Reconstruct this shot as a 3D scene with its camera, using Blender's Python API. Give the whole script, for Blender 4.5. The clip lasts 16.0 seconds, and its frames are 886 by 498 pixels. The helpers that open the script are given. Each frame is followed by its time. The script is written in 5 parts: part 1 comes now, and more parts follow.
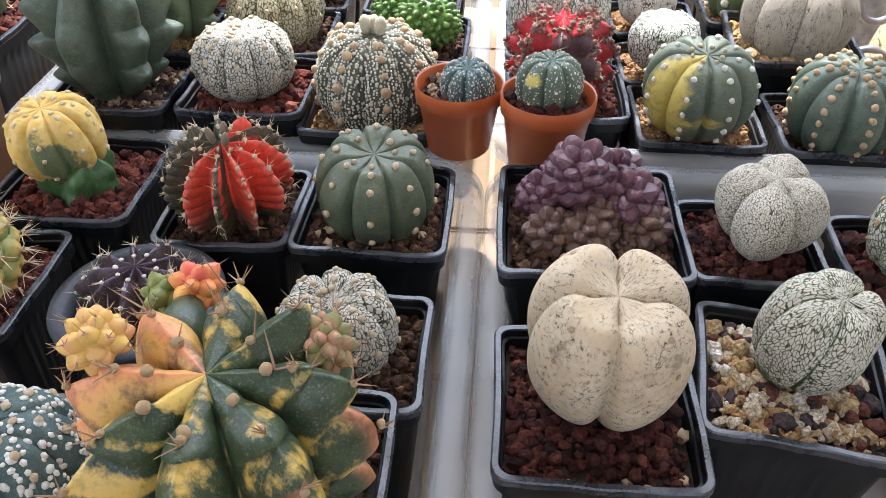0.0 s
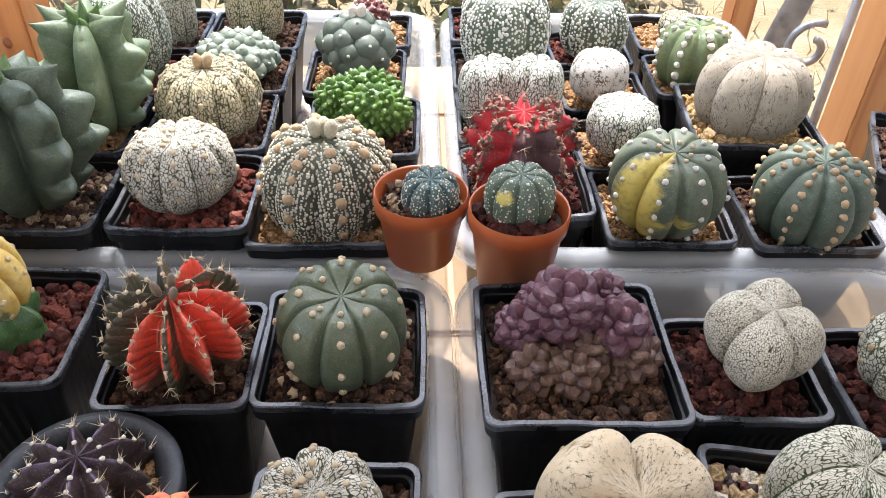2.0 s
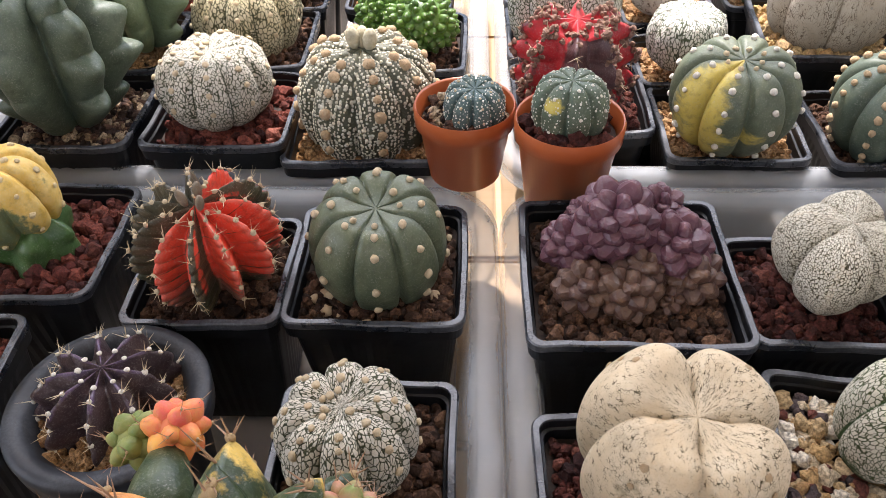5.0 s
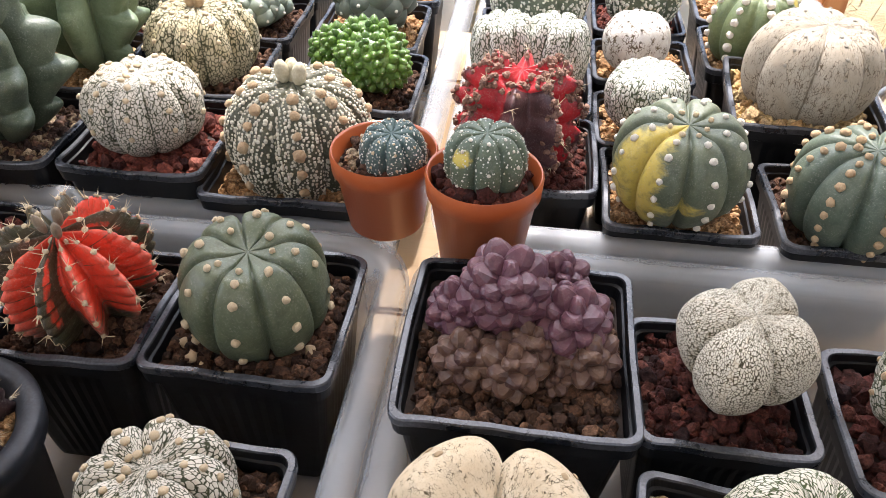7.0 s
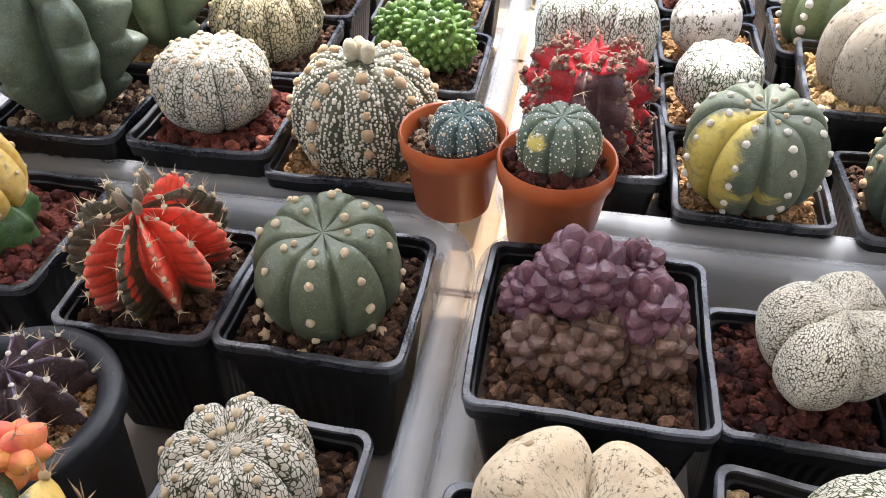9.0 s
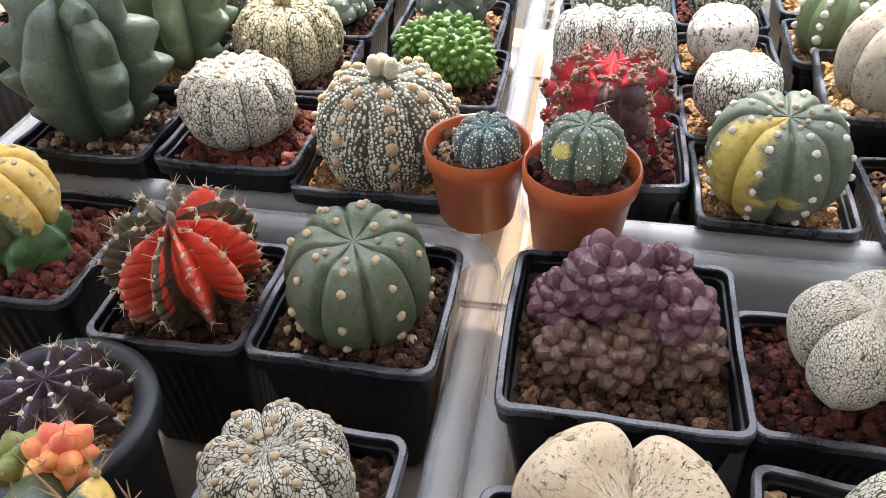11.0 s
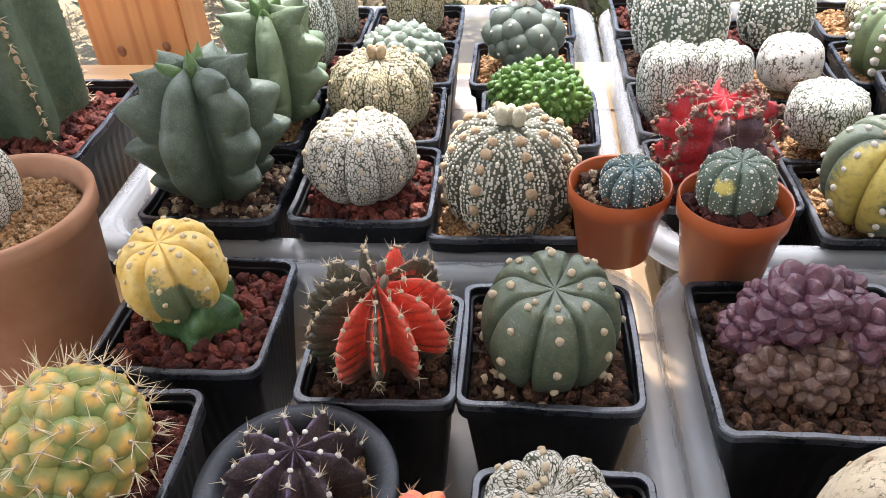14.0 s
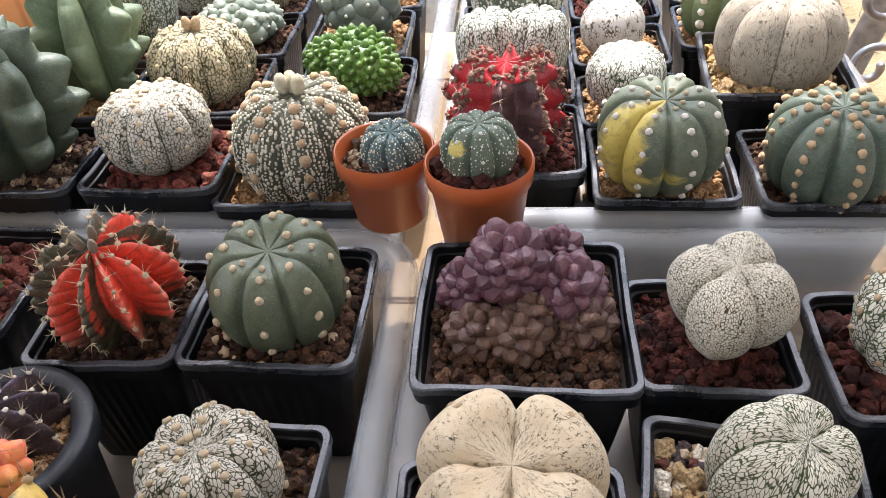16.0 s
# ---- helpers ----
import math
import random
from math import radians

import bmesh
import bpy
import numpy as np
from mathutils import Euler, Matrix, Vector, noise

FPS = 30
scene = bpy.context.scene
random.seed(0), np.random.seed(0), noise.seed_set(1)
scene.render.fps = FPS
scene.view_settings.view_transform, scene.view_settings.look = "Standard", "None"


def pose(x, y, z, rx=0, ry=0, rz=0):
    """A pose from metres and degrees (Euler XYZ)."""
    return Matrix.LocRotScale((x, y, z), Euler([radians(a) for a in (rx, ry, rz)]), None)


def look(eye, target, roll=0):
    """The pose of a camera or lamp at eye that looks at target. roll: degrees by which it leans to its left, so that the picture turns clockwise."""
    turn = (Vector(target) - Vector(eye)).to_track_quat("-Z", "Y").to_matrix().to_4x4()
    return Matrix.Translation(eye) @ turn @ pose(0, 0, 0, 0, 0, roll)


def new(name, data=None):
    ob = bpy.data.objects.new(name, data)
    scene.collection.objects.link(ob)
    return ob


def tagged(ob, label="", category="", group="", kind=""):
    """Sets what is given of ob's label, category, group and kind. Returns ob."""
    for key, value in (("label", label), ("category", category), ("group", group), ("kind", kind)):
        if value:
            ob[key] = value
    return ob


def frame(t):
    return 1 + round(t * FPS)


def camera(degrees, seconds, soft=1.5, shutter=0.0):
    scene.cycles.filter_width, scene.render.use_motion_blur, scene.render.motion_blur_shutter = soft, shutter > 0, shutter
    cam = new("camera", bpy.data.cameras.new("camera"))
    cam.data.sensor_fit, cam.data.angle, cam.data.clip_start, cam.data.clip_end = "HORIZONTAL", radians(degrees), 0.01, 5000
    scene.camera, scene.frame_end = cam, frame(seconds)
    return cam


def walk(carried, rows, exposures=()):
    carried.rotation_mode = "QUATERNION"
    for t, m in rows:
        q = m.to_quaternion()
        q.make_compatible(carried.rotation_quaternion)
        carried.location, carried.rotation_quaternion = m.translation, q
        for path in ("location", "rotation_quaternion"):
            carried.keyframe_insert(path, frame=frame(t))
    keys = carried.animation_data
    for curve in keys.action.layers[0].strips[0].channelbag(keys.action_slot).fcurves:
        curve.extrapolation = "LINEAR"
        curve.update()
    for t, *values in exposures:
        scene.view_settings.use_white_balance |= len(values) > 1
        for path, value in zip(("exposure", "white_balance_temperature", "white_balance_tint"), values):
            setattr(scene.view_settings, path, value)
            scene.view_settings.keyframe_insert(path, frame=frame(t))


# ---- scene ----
cam = camera(59.3, 16.0, soft=0.72)
METRES, EYE, TILT, LEAN, TURN = 0.715, 0.33, -39.3, 0.0, 4.5
ROWS = [
    (0.0, 0.0, 0.0, 0.0, 0.0, 0.0, -0.0),
    (0.5, 0.0089, -0.0044, 0.0117, -0.88, 0.18, 0.77),
    (1.0, 0.0242, 0.0114, 0.0293, -2.1, 0.32, 1.51),
    (1.5, 0.0151, 0.0298, 0.0642, -3.79, 0.46, 2.2),
    (2.0, -0.0305, 0.0452, 0.0908, -5.55, 0.34, 2.77),
    (2.5, -0.1314, 0.0666, 0.1009, -7.26, -0.29, 2.91),
    (3.0, -0.1452, 0.0759, 0.093, -7.91, -1.35, 1.68),
    (5.5, 0.0099, 0.0729, 0.0622, 0.76, -3.2, 2.96),
    (6.0, 0.0339, 0.0688, 0.0534, 2.24, -2.67, 2.37),
    (6.5, 0.0784, 0.1096, 0.0473, 2.73, -1.48, 0.22),
    (7.0, 0.0755, 0.1155, 0.0753, 1.93, -0.34, -2.25),
    (7.5, 0.0625, 0.1391, 0.0886, 2.02, -1.15, -3.1),
    (8.0, 0.0618, 0.1373, 0.087, 2.79, -2.15, -3.37),
    (8.5, 0.0575, 0.1243, 0.0848, 3.93, -2.36, -3.8),
    (11.0, 0.044, 0.1115, 0.0674, 5.38, -0.34, -2.59),
    (11.5, 0.0417, 0.1093, 0.0688, 5.17, -0.23, -2.09),
    (12.0, 0.0357, 0.1072, 0.0686, 5.03, 0.01, -1.81),
    (12.5, 0.0294, 0.1068, 0.076, 4.71, 0.54, -1.48),
    (13.0, -0.0054, 0.0994, 0.0815, 3.96, 1.24, -0.63),
    (13.5, -0.0597, 0.08, 0.0778, 2.71, 1.59, 0.62),
    (14.0, -0.1016, 0.0826, 0.0815, 1.61, 1.39, 1.84),
    (14.5, -0.0807, 0.0807, 0.0678, 1.0, 0.91, 2.59),
    (15.0, -0.0108, 0.0538, 0.0493, 1.1, 0.42, 2.75),
    (15.5, 0.0334, 0.0498, 0.0441, 1.84, 0.0, 2.68),
    (16.0, 0.0763, 0.0778, 0.0648, 2.18, -0.25, 2.8),
]
walk(cam, [(t, pose(0, 0, EYE, TILT, LEAN, TURN) @ pose(METRES * x, METRES * y, METRES * z, 90 + pitch, roll, yaw)) for t, x, y, z, yaw, pitch, roll in ROWS],
     exposures=[(0.0, 0.9, 5920, 15), (1.0, 0.95, 6220, 16), (3.0, 0.76, 6120, 17), (5.5, 0.86, 6520, 19), (8.0, 1.0, 6370, 18), (11.0, 0.9, 6220, 17), (13.0, 0.9, 6120, 17), (16.0, 0.85, 6320, 18)])

# ---- light ----
world = bpy.data.worlds.new("sky_world")
scene.world = world
world.use_nodes = True
wn = world.node_tree.nodes
sky = wn.new("ShaderNodeTexSky")
sky.sky_type, sky.sun_disc = "NISHITA", False
SUN_EL, SUN_AZ = radians(61), radians(-8)      # azimuth from +y towards +x
sky.sun_elevation, sky.sun_rotation = SUN_EL, SUN_AZ
world.node_tree.links.new(sky.outputs[0], wn["Background"].inputs[0])
wn["Background"].inputs[1].default_value = 0.15
sun = new("sun", bpy.data.lights.new("sun", "SUN"))
sun.data.energy, sun.data.angle, sun.data.color = 5.0, radians(0.6), (1.0, 0.96, 0.9)
sun_from = Vector((math.sin(SUN_AZ) * math.cos(SUN_EL), math.cos(SUN_AZ) * math.cos(SUN_EL), math.sin(SUN_EL)))
sun.matrix_world = look(sun_from * 5, (0, 0, 0))


def area_lamp(name, eye, target, sx, sy, watts, colour):
    lamp = new(name, bpy.data.lights.new(name, "AREA"))
    lamp.data.shape, lamp.data.size, lamp.data.size_y, lamp.data.energy, lamp.data.color = "RECTANGLE", sx, sy, watts, colour
    lamp.matrix_world = look(eye, target)
    return lamp


# Rear and side lamps are added fill; the front one stands in for skylight.
area_lamp("rear_fill_light", (0.25, -1.36, 1.0), (0.1, 0.3, 0.1), 1.5, 1.0, 4.6, (0.95, 0.97, 1.0))
area_lamp("front_window_light", (0.0, 0.9, 0.72), (0.0, 0.25, 0.05), 2.0, 0.6, 10.5, (0.93, 0.96, 1.0))
area_lamp("side_fill_light", (-1.36, 0.0, 0.75), (0, 0.3, 0.1), 1.0, 0.8, 5, (0.9, 0.95, 1.0))


# ---- materials ----
def material(name):
    m = bpy.data.materials.new(name)
    m.use_nodes = True
    t = m.node_tree
    return m, t, t.nodes["Principled BSDF"]


def node(t, kind, ins=None, **props):
    n = t.nodes.new(kind)
    if "data_type" in props:
        n.data_type = props["data_type"]
    if "blend_type" in props:
        n.blend_type = props["blend_type"]
    if "operation" in props:
        n.operation = props["operation"]
    if "feature" in props:
        n.feature = props["feature"]
    if "attribute_name" in props:
        n.attribute_name = props["attribute_name"]
    for k, v in (ins or {}).items():
        if isinstance(v, bpy.types.NodeSocket):
            t.links.new(v, n.inputs[k])
        else:
            n.inputs[k].default_value = v
    return n


def rgba(c):
    return (c[0], c[1], c[2], 1.0)


def coords(t, stretch=(1, 1, 1)):
    c = node(t, "ShaderNodeTexCoord")
    return node(t, "ShaderNodeMapping", {"Vector": c.outputs["Object"], "Scale": stretch}).outputs[0]


def noise_tex(t, vec, scale, detail=3.0, rough=0.55):
    return node(t, "ShaderNodeTexNoise", {"Vector": vec, "Scale": scale, "Detail": detail, "Roughness": rough}).outputs[0]


def span(t, value, lo, hi):
    return node(t, "ShaderNodeMapRange", {"Value": value, "From Min": lo, "From Max": hi}).outputs[0]


def mix(t, fac, a, b):
    n = node(t, "ShaderNodeMix", data_type="RGBA")
    for sock, v in ((n.inputs[0], fac), (n.inputs[6], a), (n.inputs[7], b)):
        if isinstance(v, bpy.types.NodeSocket):
            t.links.new(v, sock)
        else:
            sock.default_value = v if isinstance(v, (int, float)) else rgba(v)
    return n.outputs[2]


def calc(t, op, a, b=0.0):
    n = node(t, "ShaderNodeMath", operation=op)
    for i, v in enumerate((a, b)):
        if isinstance(v, bpy.types.NodeSocket):
            t.links.new(v, n.inputs[i])
        else:
            n.inputs[i].default_value = v
    return n.outputs[0]


def bump(t, bsdf, height, strength=0.4, dist=0.001):
    b = node(t, "ShaderNodeBump", {"Height": height, "Strength": strength, "Distance": dist})
    t.links.new(b.outputs[0], bsdf.inputs["Normal"])


def simple(name, c1, c2, scale=60, rough=(0.45, 0.65), grain=800, relief=0.3, dist=0.0006, stretch=(1, 1, 1), detail=4.0, metal=0.0, spec=0.5):
    """Two colours mottled by noise, with a fine grain in relief."""
    m, t, b = material(name)
    v = coords(t, stretch)
    n = noise_tex(t, v, scale, detail)
    t.links.new(mix(t, span(t, n, 0.36, 0.64), c1, c2), b.inputs["Base Color"])
    t.links.new(node(t, "ShaderNodeMapRange", {"Value": n, "From Min": 0.3, "From Max": 0.7, "To Min": rough[0], "To Max": rough[1]}).outputs[0], b.inputs["Roughness"])
    b.inputs["Metallic"].default_value = metal
    b.inputs["Specular IOR Level"].default_value = spec
    bump(t, b, noise_tex(t, v, grain, 3), relief, dist)
    return m


def pot_plastic(name, dark, dust, amount=0.5, gloss=(0.42, 0.75), spec=0.3):
    """Moulded plastic with dried water marks and dust, more of it in patches."""
    m, t, b = material(name)
    v = coords(t)
    patch = span(t, noise_tex(t, v, 38, 5, 0.65), 0.42, 0.72)
    fine = span(t, noise_tex(t, v, 900, 3, 0.7), 0.35, 0.75)
    f = calc(t, "MULTIPLY", calc(t, "ADD", calc(t, "MULTIPLY", patch, fine), calc(t, "MULTIPLY", patch, 0.35)), amount)
    t.links.new(mix(t, f, dark, dust), b.inputs["Base Color"])
    t.links.new(node(t, "ShaderNodeMapRange", {"Value": f, "To Min": gloss[0], "To Max": gloss[1]}).outputs[0], b.inputs["Roughness"])
    b.inputs["Specular IOR Level"].default_value = spec
    bump(t, b, noise_tex(t, v, 300, 4), 0.12, 0.0005)
    return m


def gravel_mat(name, *cols):
    """Grit whose colour changes from stone to stone."""
    m, t, b = material(name)
    g = node(t, "ShaderNodeNewGeometry")
    ramp = node(t, "ShaderNodeValToRGB", {"Fac": g.outputs["Random Per Island"]})
    ramp.color_ramp.interpolation = "CONSTANT" if len(cols) > 4 else "LINEAR"
    while len(ramp.color_ramp.elements) < len(cols):
        ramp.color_ramp.elements.new(0.5)
    for i, c in enumerate(cols):
        e = ramp.color_ramp.elements[i]
        e.position, e.color = i / (len(cols) - (0 if len(cols) > 4 else 1)), rgba(c)
    v = coords(t)
    n = noise_tex(t, v, 700, 4, 0.7)
    dark = node(t, "ShaderNodeMix", {0: 0.8}, data_type="RGBA", blend_type="MULTIPLY")
    t.links.new(ramp.outputs[0], dark.inputs[6])
    t.links.new(mix(t, span(t, n, 0.34, 0.66), (0.22, 0.2, 0.19), (1.55, 1.5, 1.45)), dark.inputs[7])
    t.links.new(dark.outputs[2], b.inputs["Base Color"])
    b.inputs["Roughness"].default_value = 0.8
    b.inputs["Specular IOR Level"].default_value = 0.18
    bump(t, b, noise_tex(t, v, 1300, 5, 0.75), 0.9, 0.0009)
    return m


def skin(name, base, second, third=None, scale=70, rough=0.5, piece=False, blush=None, ragged=1.0, streak=(1, 1, 1)):
    """Smooth cactus skin. tone mixes in the third colour, mostly variegation, ragged at its edge; piece: for small
    shared parts, whose colour drifts from one to the next; blush tints where the attribute says.
    """
    m, t, b = material(name)
    v = coords(t, (0.0035,) * 3 if piece else (1, 1, 1))
    if piece:
        shift = calc(t, "MULTIPLY", node(t, "ShaderNodeObjectInfo").outputs["Random"], 3.0)
        v = node(t, "ShaderNodeVectorMath", {0: v, 1: shift}, operation="ADD").outputs[0]
    col = mix(t, span(t, noise_tex(t, v, scale, 5, 0.6), 0.35, 0.65), base, second)
    if third:
        tone = node(t, "ShaderNodeAttribute", attribute_name="tone").outputs["Fac"]
        drawn = node(t, "ShaderNodeMapping", {"Vector": v, "Scale": streak}).outputs[0]
        wob = calc(t, "MULTIPLY", calc(t, "SUBTRACT", noise_tex(t, drawn, 85, 7, 0.66), 0.5), 1.2 * ragged)
        col = mix(t, span(t, calc(t, "ADD", tone, wob), 0.42, 1.0 if piece else 0.6), col, third)
    if blush:
        tint = node(t, "ShaderNodeAttribute", attribute_name="blush").outputs["Fac"]
        col = mix(t, calc(t, "ADD", tint, calc(t, "MULTIPLY", calc(t, "SUBTRACT", noise_tex(t, v, 130, 5, 0.65), 0.5), calc(t, "MULTIPLY", tint, 1.2))), col, blush)
    wax = span(t, noise_tex(t, v, 1100, 3, 0.75), 0.52, 0.66)
    scurf = span(t, noise_tex(t, v, 160, 5, 0.7), 0.5, 0.75)
    col = mix(t, calc(t, "MULTIPLY", wax, calc(t, "ADD", calc(t, "MULTIPLY", scurf, 0.2 if piece else 0.5), 0.05 if piece else 0.14)), col, (0.42, 0.42, 0.36))
    shade = span(t, noise_tex(t, v, 260, 5, 0.65), 0.5, 0.3)
    col = mix(t, calc(t, "MULTIPLY", shade, 0.4), col, (base[0] * 0.45, base[1] * 0.45, base[2] * 0.4))
    t.links.new(col, b.inputs["Base Color"])
    b.inputs["Roughness"].default_value = rough
    b.inputs["Specular IOR Level"].default_value = 0.4
    b.inputs["Subsurface Weight"].default_value = 0.06
    b.inputs["Subsurface Radius"].default_value = (0.004, 0.003, 0.0015)
    b.inputs["Subsurface Scale"].default_value = 0.6
    bump(t, b, calc(t, "ADD", noise_tex(t, v, 420, 5, 0.65), calc(t, "MULTIPLY", noise_tex(t, v, 110, 3), 1.2)), 0.35, 0.0009)
    return m


def crackle(name, patch, patch2, gap, scale=420, lo=0.05, hi=0.12, flat=0.7, chev=0.5, bare=None, bare_at=(0.6, 0.7), rel=0.6, patchy=0.1, warp=0.9, worn=0.0):
    """White felt broken into flakes that run down from the crown in slanting rows; the lines between show the green
    skin. bare is the colour mixed in where tone rises.
    """
    m, t, b = material(name)
    v = coords(t)
    surf = node(t, "ShaderNodeSeparateXYZ", {0: node(t, "ShaderNodeAttribute", attribute_name="surf").outputs["Vector"]})
    along = calc(t, "MULTIPLY", calc(t, "ADD", surf.outputs[1], calc(t, "MULTIPLY", surf.outputs[2], chev)), flat)
    p = node(t, "ShaderNodeCombineXYZ", {0: surf.outputs[0], 1: along}).outputs[0]
    wn = node(t, "ShaderNodeTexNoise", {"Vector": p, "Scale": scale * 0.7, "Detail": 2.0}).outputs[1]
    off = node(t, "ShaderNodeVectorMath", {0: wn, 1: (0.5, 0.5, 0.5)}, operation="SUBTRACT").outputs[0]
    off = node(t, "ShaderNodeVectorMath", {0: off, "Scale": 1.6 * warp / scale}, operation="SCALE").outputs[0]
    vv = node(t, "ShaderNodeVectorMath", {0: p, 1: off}, operation="ADD").outputs[0]
    cells = node(t, "ShaderNodeTexVoronoi", {"Vector": vv, "Scale": scale}, feature="DISTANCE_TO_EDGE").outputs["Distance"]
    big = noise_tex(t, v, 60, 4, 0.6)
    mid = noise_tex(t, p, scale * 0.45, 2, 0.5)
    edge = span(t, calc(t, "ADD", cells, calc(t, "ADD", calc(t, "MULTIPLY", calc(t, "SUBTRACT", big, 0.5), patchy), calc(t, "MULTIPLY", calc(t, "SUBTRACT", mid, 0.5), patchy * 1.5))), lo, hi)
    fine = noise_tex(t, v, 2200, 3, 0.7)
    col = mix(t, span(t, big, 0.35, 0.65), patch, patch2)
    col = mix(t, calc(t, "MULTIPLY", span(t, fine, 0.5, 0.3), 0.3), col, (patch2[0] * 0.55, patch2[1] * 0.52, patch2[2] * 0.45))
    col = mix(t, edge, gap, col)
    if worn:
        stain = span(t, noise_tex(t, v, 45, 6, 0.7), 0.52, 0.72)
        col = mix(t, calc(t, "MULTIPLY", stain, worn), col, (0.23, 0.18, 0.11))
    if bare:
        tone = node(t, "ShaderNodeAttribute", attribute_name="tone").outputs["Fac"]
        wob = calc(t, "MULTIPLY", calc(t, "SUBTRACT", noise_tex(t, v, 300, 5, 0.75), 0.5), 1.1)
        col = mix(t, span(t, calc(t, "ADD", tone, wob), bare_at[0], bare_at[1]), col, bare)
    t.links.new(col, b.inputs["Base Color"])
    b.inputs["Roughness"].default_value = 0.75
    b.inputs["Specular IOR Level"].default_value = 0.25
    bump(t, b, calc(t, "ADD", edge, calc(t, "MULTIPLY", fine, 0.4)), rel, 0.0008)
    return m


BLACK = pot_plastic("black_plastic", (0.003, 0.0034, 0.0042), (0.09, 0.1, 0.11), 0.14)
GREYRIM = pot_plastic("dusty_grey_plastic", (0.02, 0.022, 0.026), (0.12, 0.13, 0.145), 0.5)
# Rims get a lighter colour that paints in window sheen as well as dust.
RIMS = pot_plastic("dusty_sheen_plastic_rim", (0.012, 0.014, 0.018), (0.22, 0.23, 0.25), 0.55, (0.26, 0.6), 0.6)
ORANGE = pot_plastic("orange_plastic", (0.42, 0.095, 0.026), (0.5, 0.18, 0.08), 0.3, (0.28, 0.6), 0.5)
CLAY = simple("terracotta", (0.36, 0.17, 0.085), (0.44, 0.24, 0.14), 30, (0.75, 0.9), 700, 0.25)
LAVA = gravel_mat("red_lava_grit", (0.08, 0.02, 0.016), (0.2, 0.055, 0.036), (0.05, 0.016, 0.014), (0.26, 0.09, 0.062))
BROWN = gravel_mat("brown_akadama_grit", (0.036, 0.018, 0.012), (0.115, 0.058, 0.033), (0.024, 0.014, 0.01), (0.19, 0.105, 0.062))
MAROON = gravel_mat("maroon_lava_grit", (0.034, 0.011, 0.009), (0.115, 0.033, 0.024), (0.024, 0.01, 0.009), (0.17, 0.06, 0.042))
TAN = gravel_mat("tan_gravel", (0.5, 0.36, 0.19), (0.62, 0.52, 0.36), (0.42, 0.26, 0.12), (0.08, 0.06, 0.06), (0.56, 0.42, 0.24), (0.7, 0.64, 0.52), (0.16, 0.06, 0.045), (0.5, 0.33, 0.15))
OCHRE = gravel_mat("ochre_grit", (0.36, 0.2, 0.085), (0.47, 0.29, 0.14), (0.26, 0.14, 0.06), (0.52, 0.36, 0.2))
MIXED = gravel_mat("mixed_dark_grit", (0.06, 0.036, 0.026), (0.1, 0.058, 0.038), (0.28, 0.2, 0.12), (0.035, 0.024, 0.018), (0.13, 0.07, 0.045), (0.42, 0.33, 0.22), (0.05, 0.03, 0.024))
WOOL = simple("areole_wool", (0.47, 0.36, 0.21), (0.6, 0.49, 0.33), 500, (0.9, 0.95), 3000, 0.6)
WOOLW = simple("white_areole_wool", (0.72, 0.69, 0.6), (0.62, 0.56, 0.45), 500, (0.9, 0.95), 3000, 0.6)
WOOLT = simple("tan_areole_wool", (0.4, 0.26, 0.12), (0.52, 0.38, 0.21), 500, (0.9, 0.95), 3000, 0.6)
WOOLB = simple("brown_areole_wool", (0.38, 0.25, 0.13), (0.5, 0.37, 0.22), 500, (0.9, 0.95), 3000, 0.6)
FLECK = simple("white_fleck", (0.72, 0.71, 0.64), (0.6, 0.59, 0.5), 600, (0.9, 0.95), 3000, 0.4)
SPINE = simple("pale_spine", (0.55, 0.42, 0.24), (0.68, 0.58, 0.4), 300, (0.5, 0.6), 900, 0.1)
SPINED = simple("brown_spine", (0.25, 0.13, 0.07), (0.42, 0.27, 0.16), 300, (0.5, 0.6), 900, 0.1)


def wood(name, c1, c2, c3, axis=0):
    m, t, b = material(name)
    st = [14, 14, 14]
    st[axis] = 0.9
    v = coords(t, st)
    n = noise_tex(t, v, 3.0, 6, 0.6)
    fine = noise_tex(t, v, 40.0, 4, 0.6)
    rings = node(t, "ShaderNodeTexWave", {"Vector": v, "Scale": 1.1, "Distortion": 5.0, "Detail": 3.0, "Detail Scale": 1.2}).outputs[1]
    c = mix(t, span(t, n, 0.3, 0.7), c1, c2)
    c = mix(t, calc(t, "MULTIPLY", span(t, rings, 0.55, 0.95), 0.55), c, c3)
    c = mix(t, calc(t, "MULTIPLY", span(t, fine, 0.55, 0.8), 0.35), c, c3)
    t.links.new(c, b.inputs["Base Color"])
    b.inputs["Roughness"].default_value = 0.5
    bump(t, b, fine, 0.2, 0.0006)
    return m


PINE = wood("varnished_pine", (0.50, 0.22, 0.075), (0.58, 0.29, 0.11), (0.36, 0.13, 0.04), 2)
SHELF = wood("pine_shelf", (0.55, 0.33, 0.14), (0.62, 0.4, 0.2), (0.42, 0.22, 0.09), 0)
GREYWOOD = wood("weathered_wood", (0.3, 0.25, 0.21), (0.42, 0.36, 0.31), (0.2, 0.16, 0.14), 2)
PLASTER = simple("painted_wall", (0.72, 0.72, 0.72), (0.78, 0.78, 0.78), 6, (0.8, 0.9), 300, 0.2)
IRON = simple("grey_iron", (0.22, 0.23, 0.25), (0.34, 0.35, 0.37), 60, (0.4, 0.6), 500, 0.2, metal=0.6)


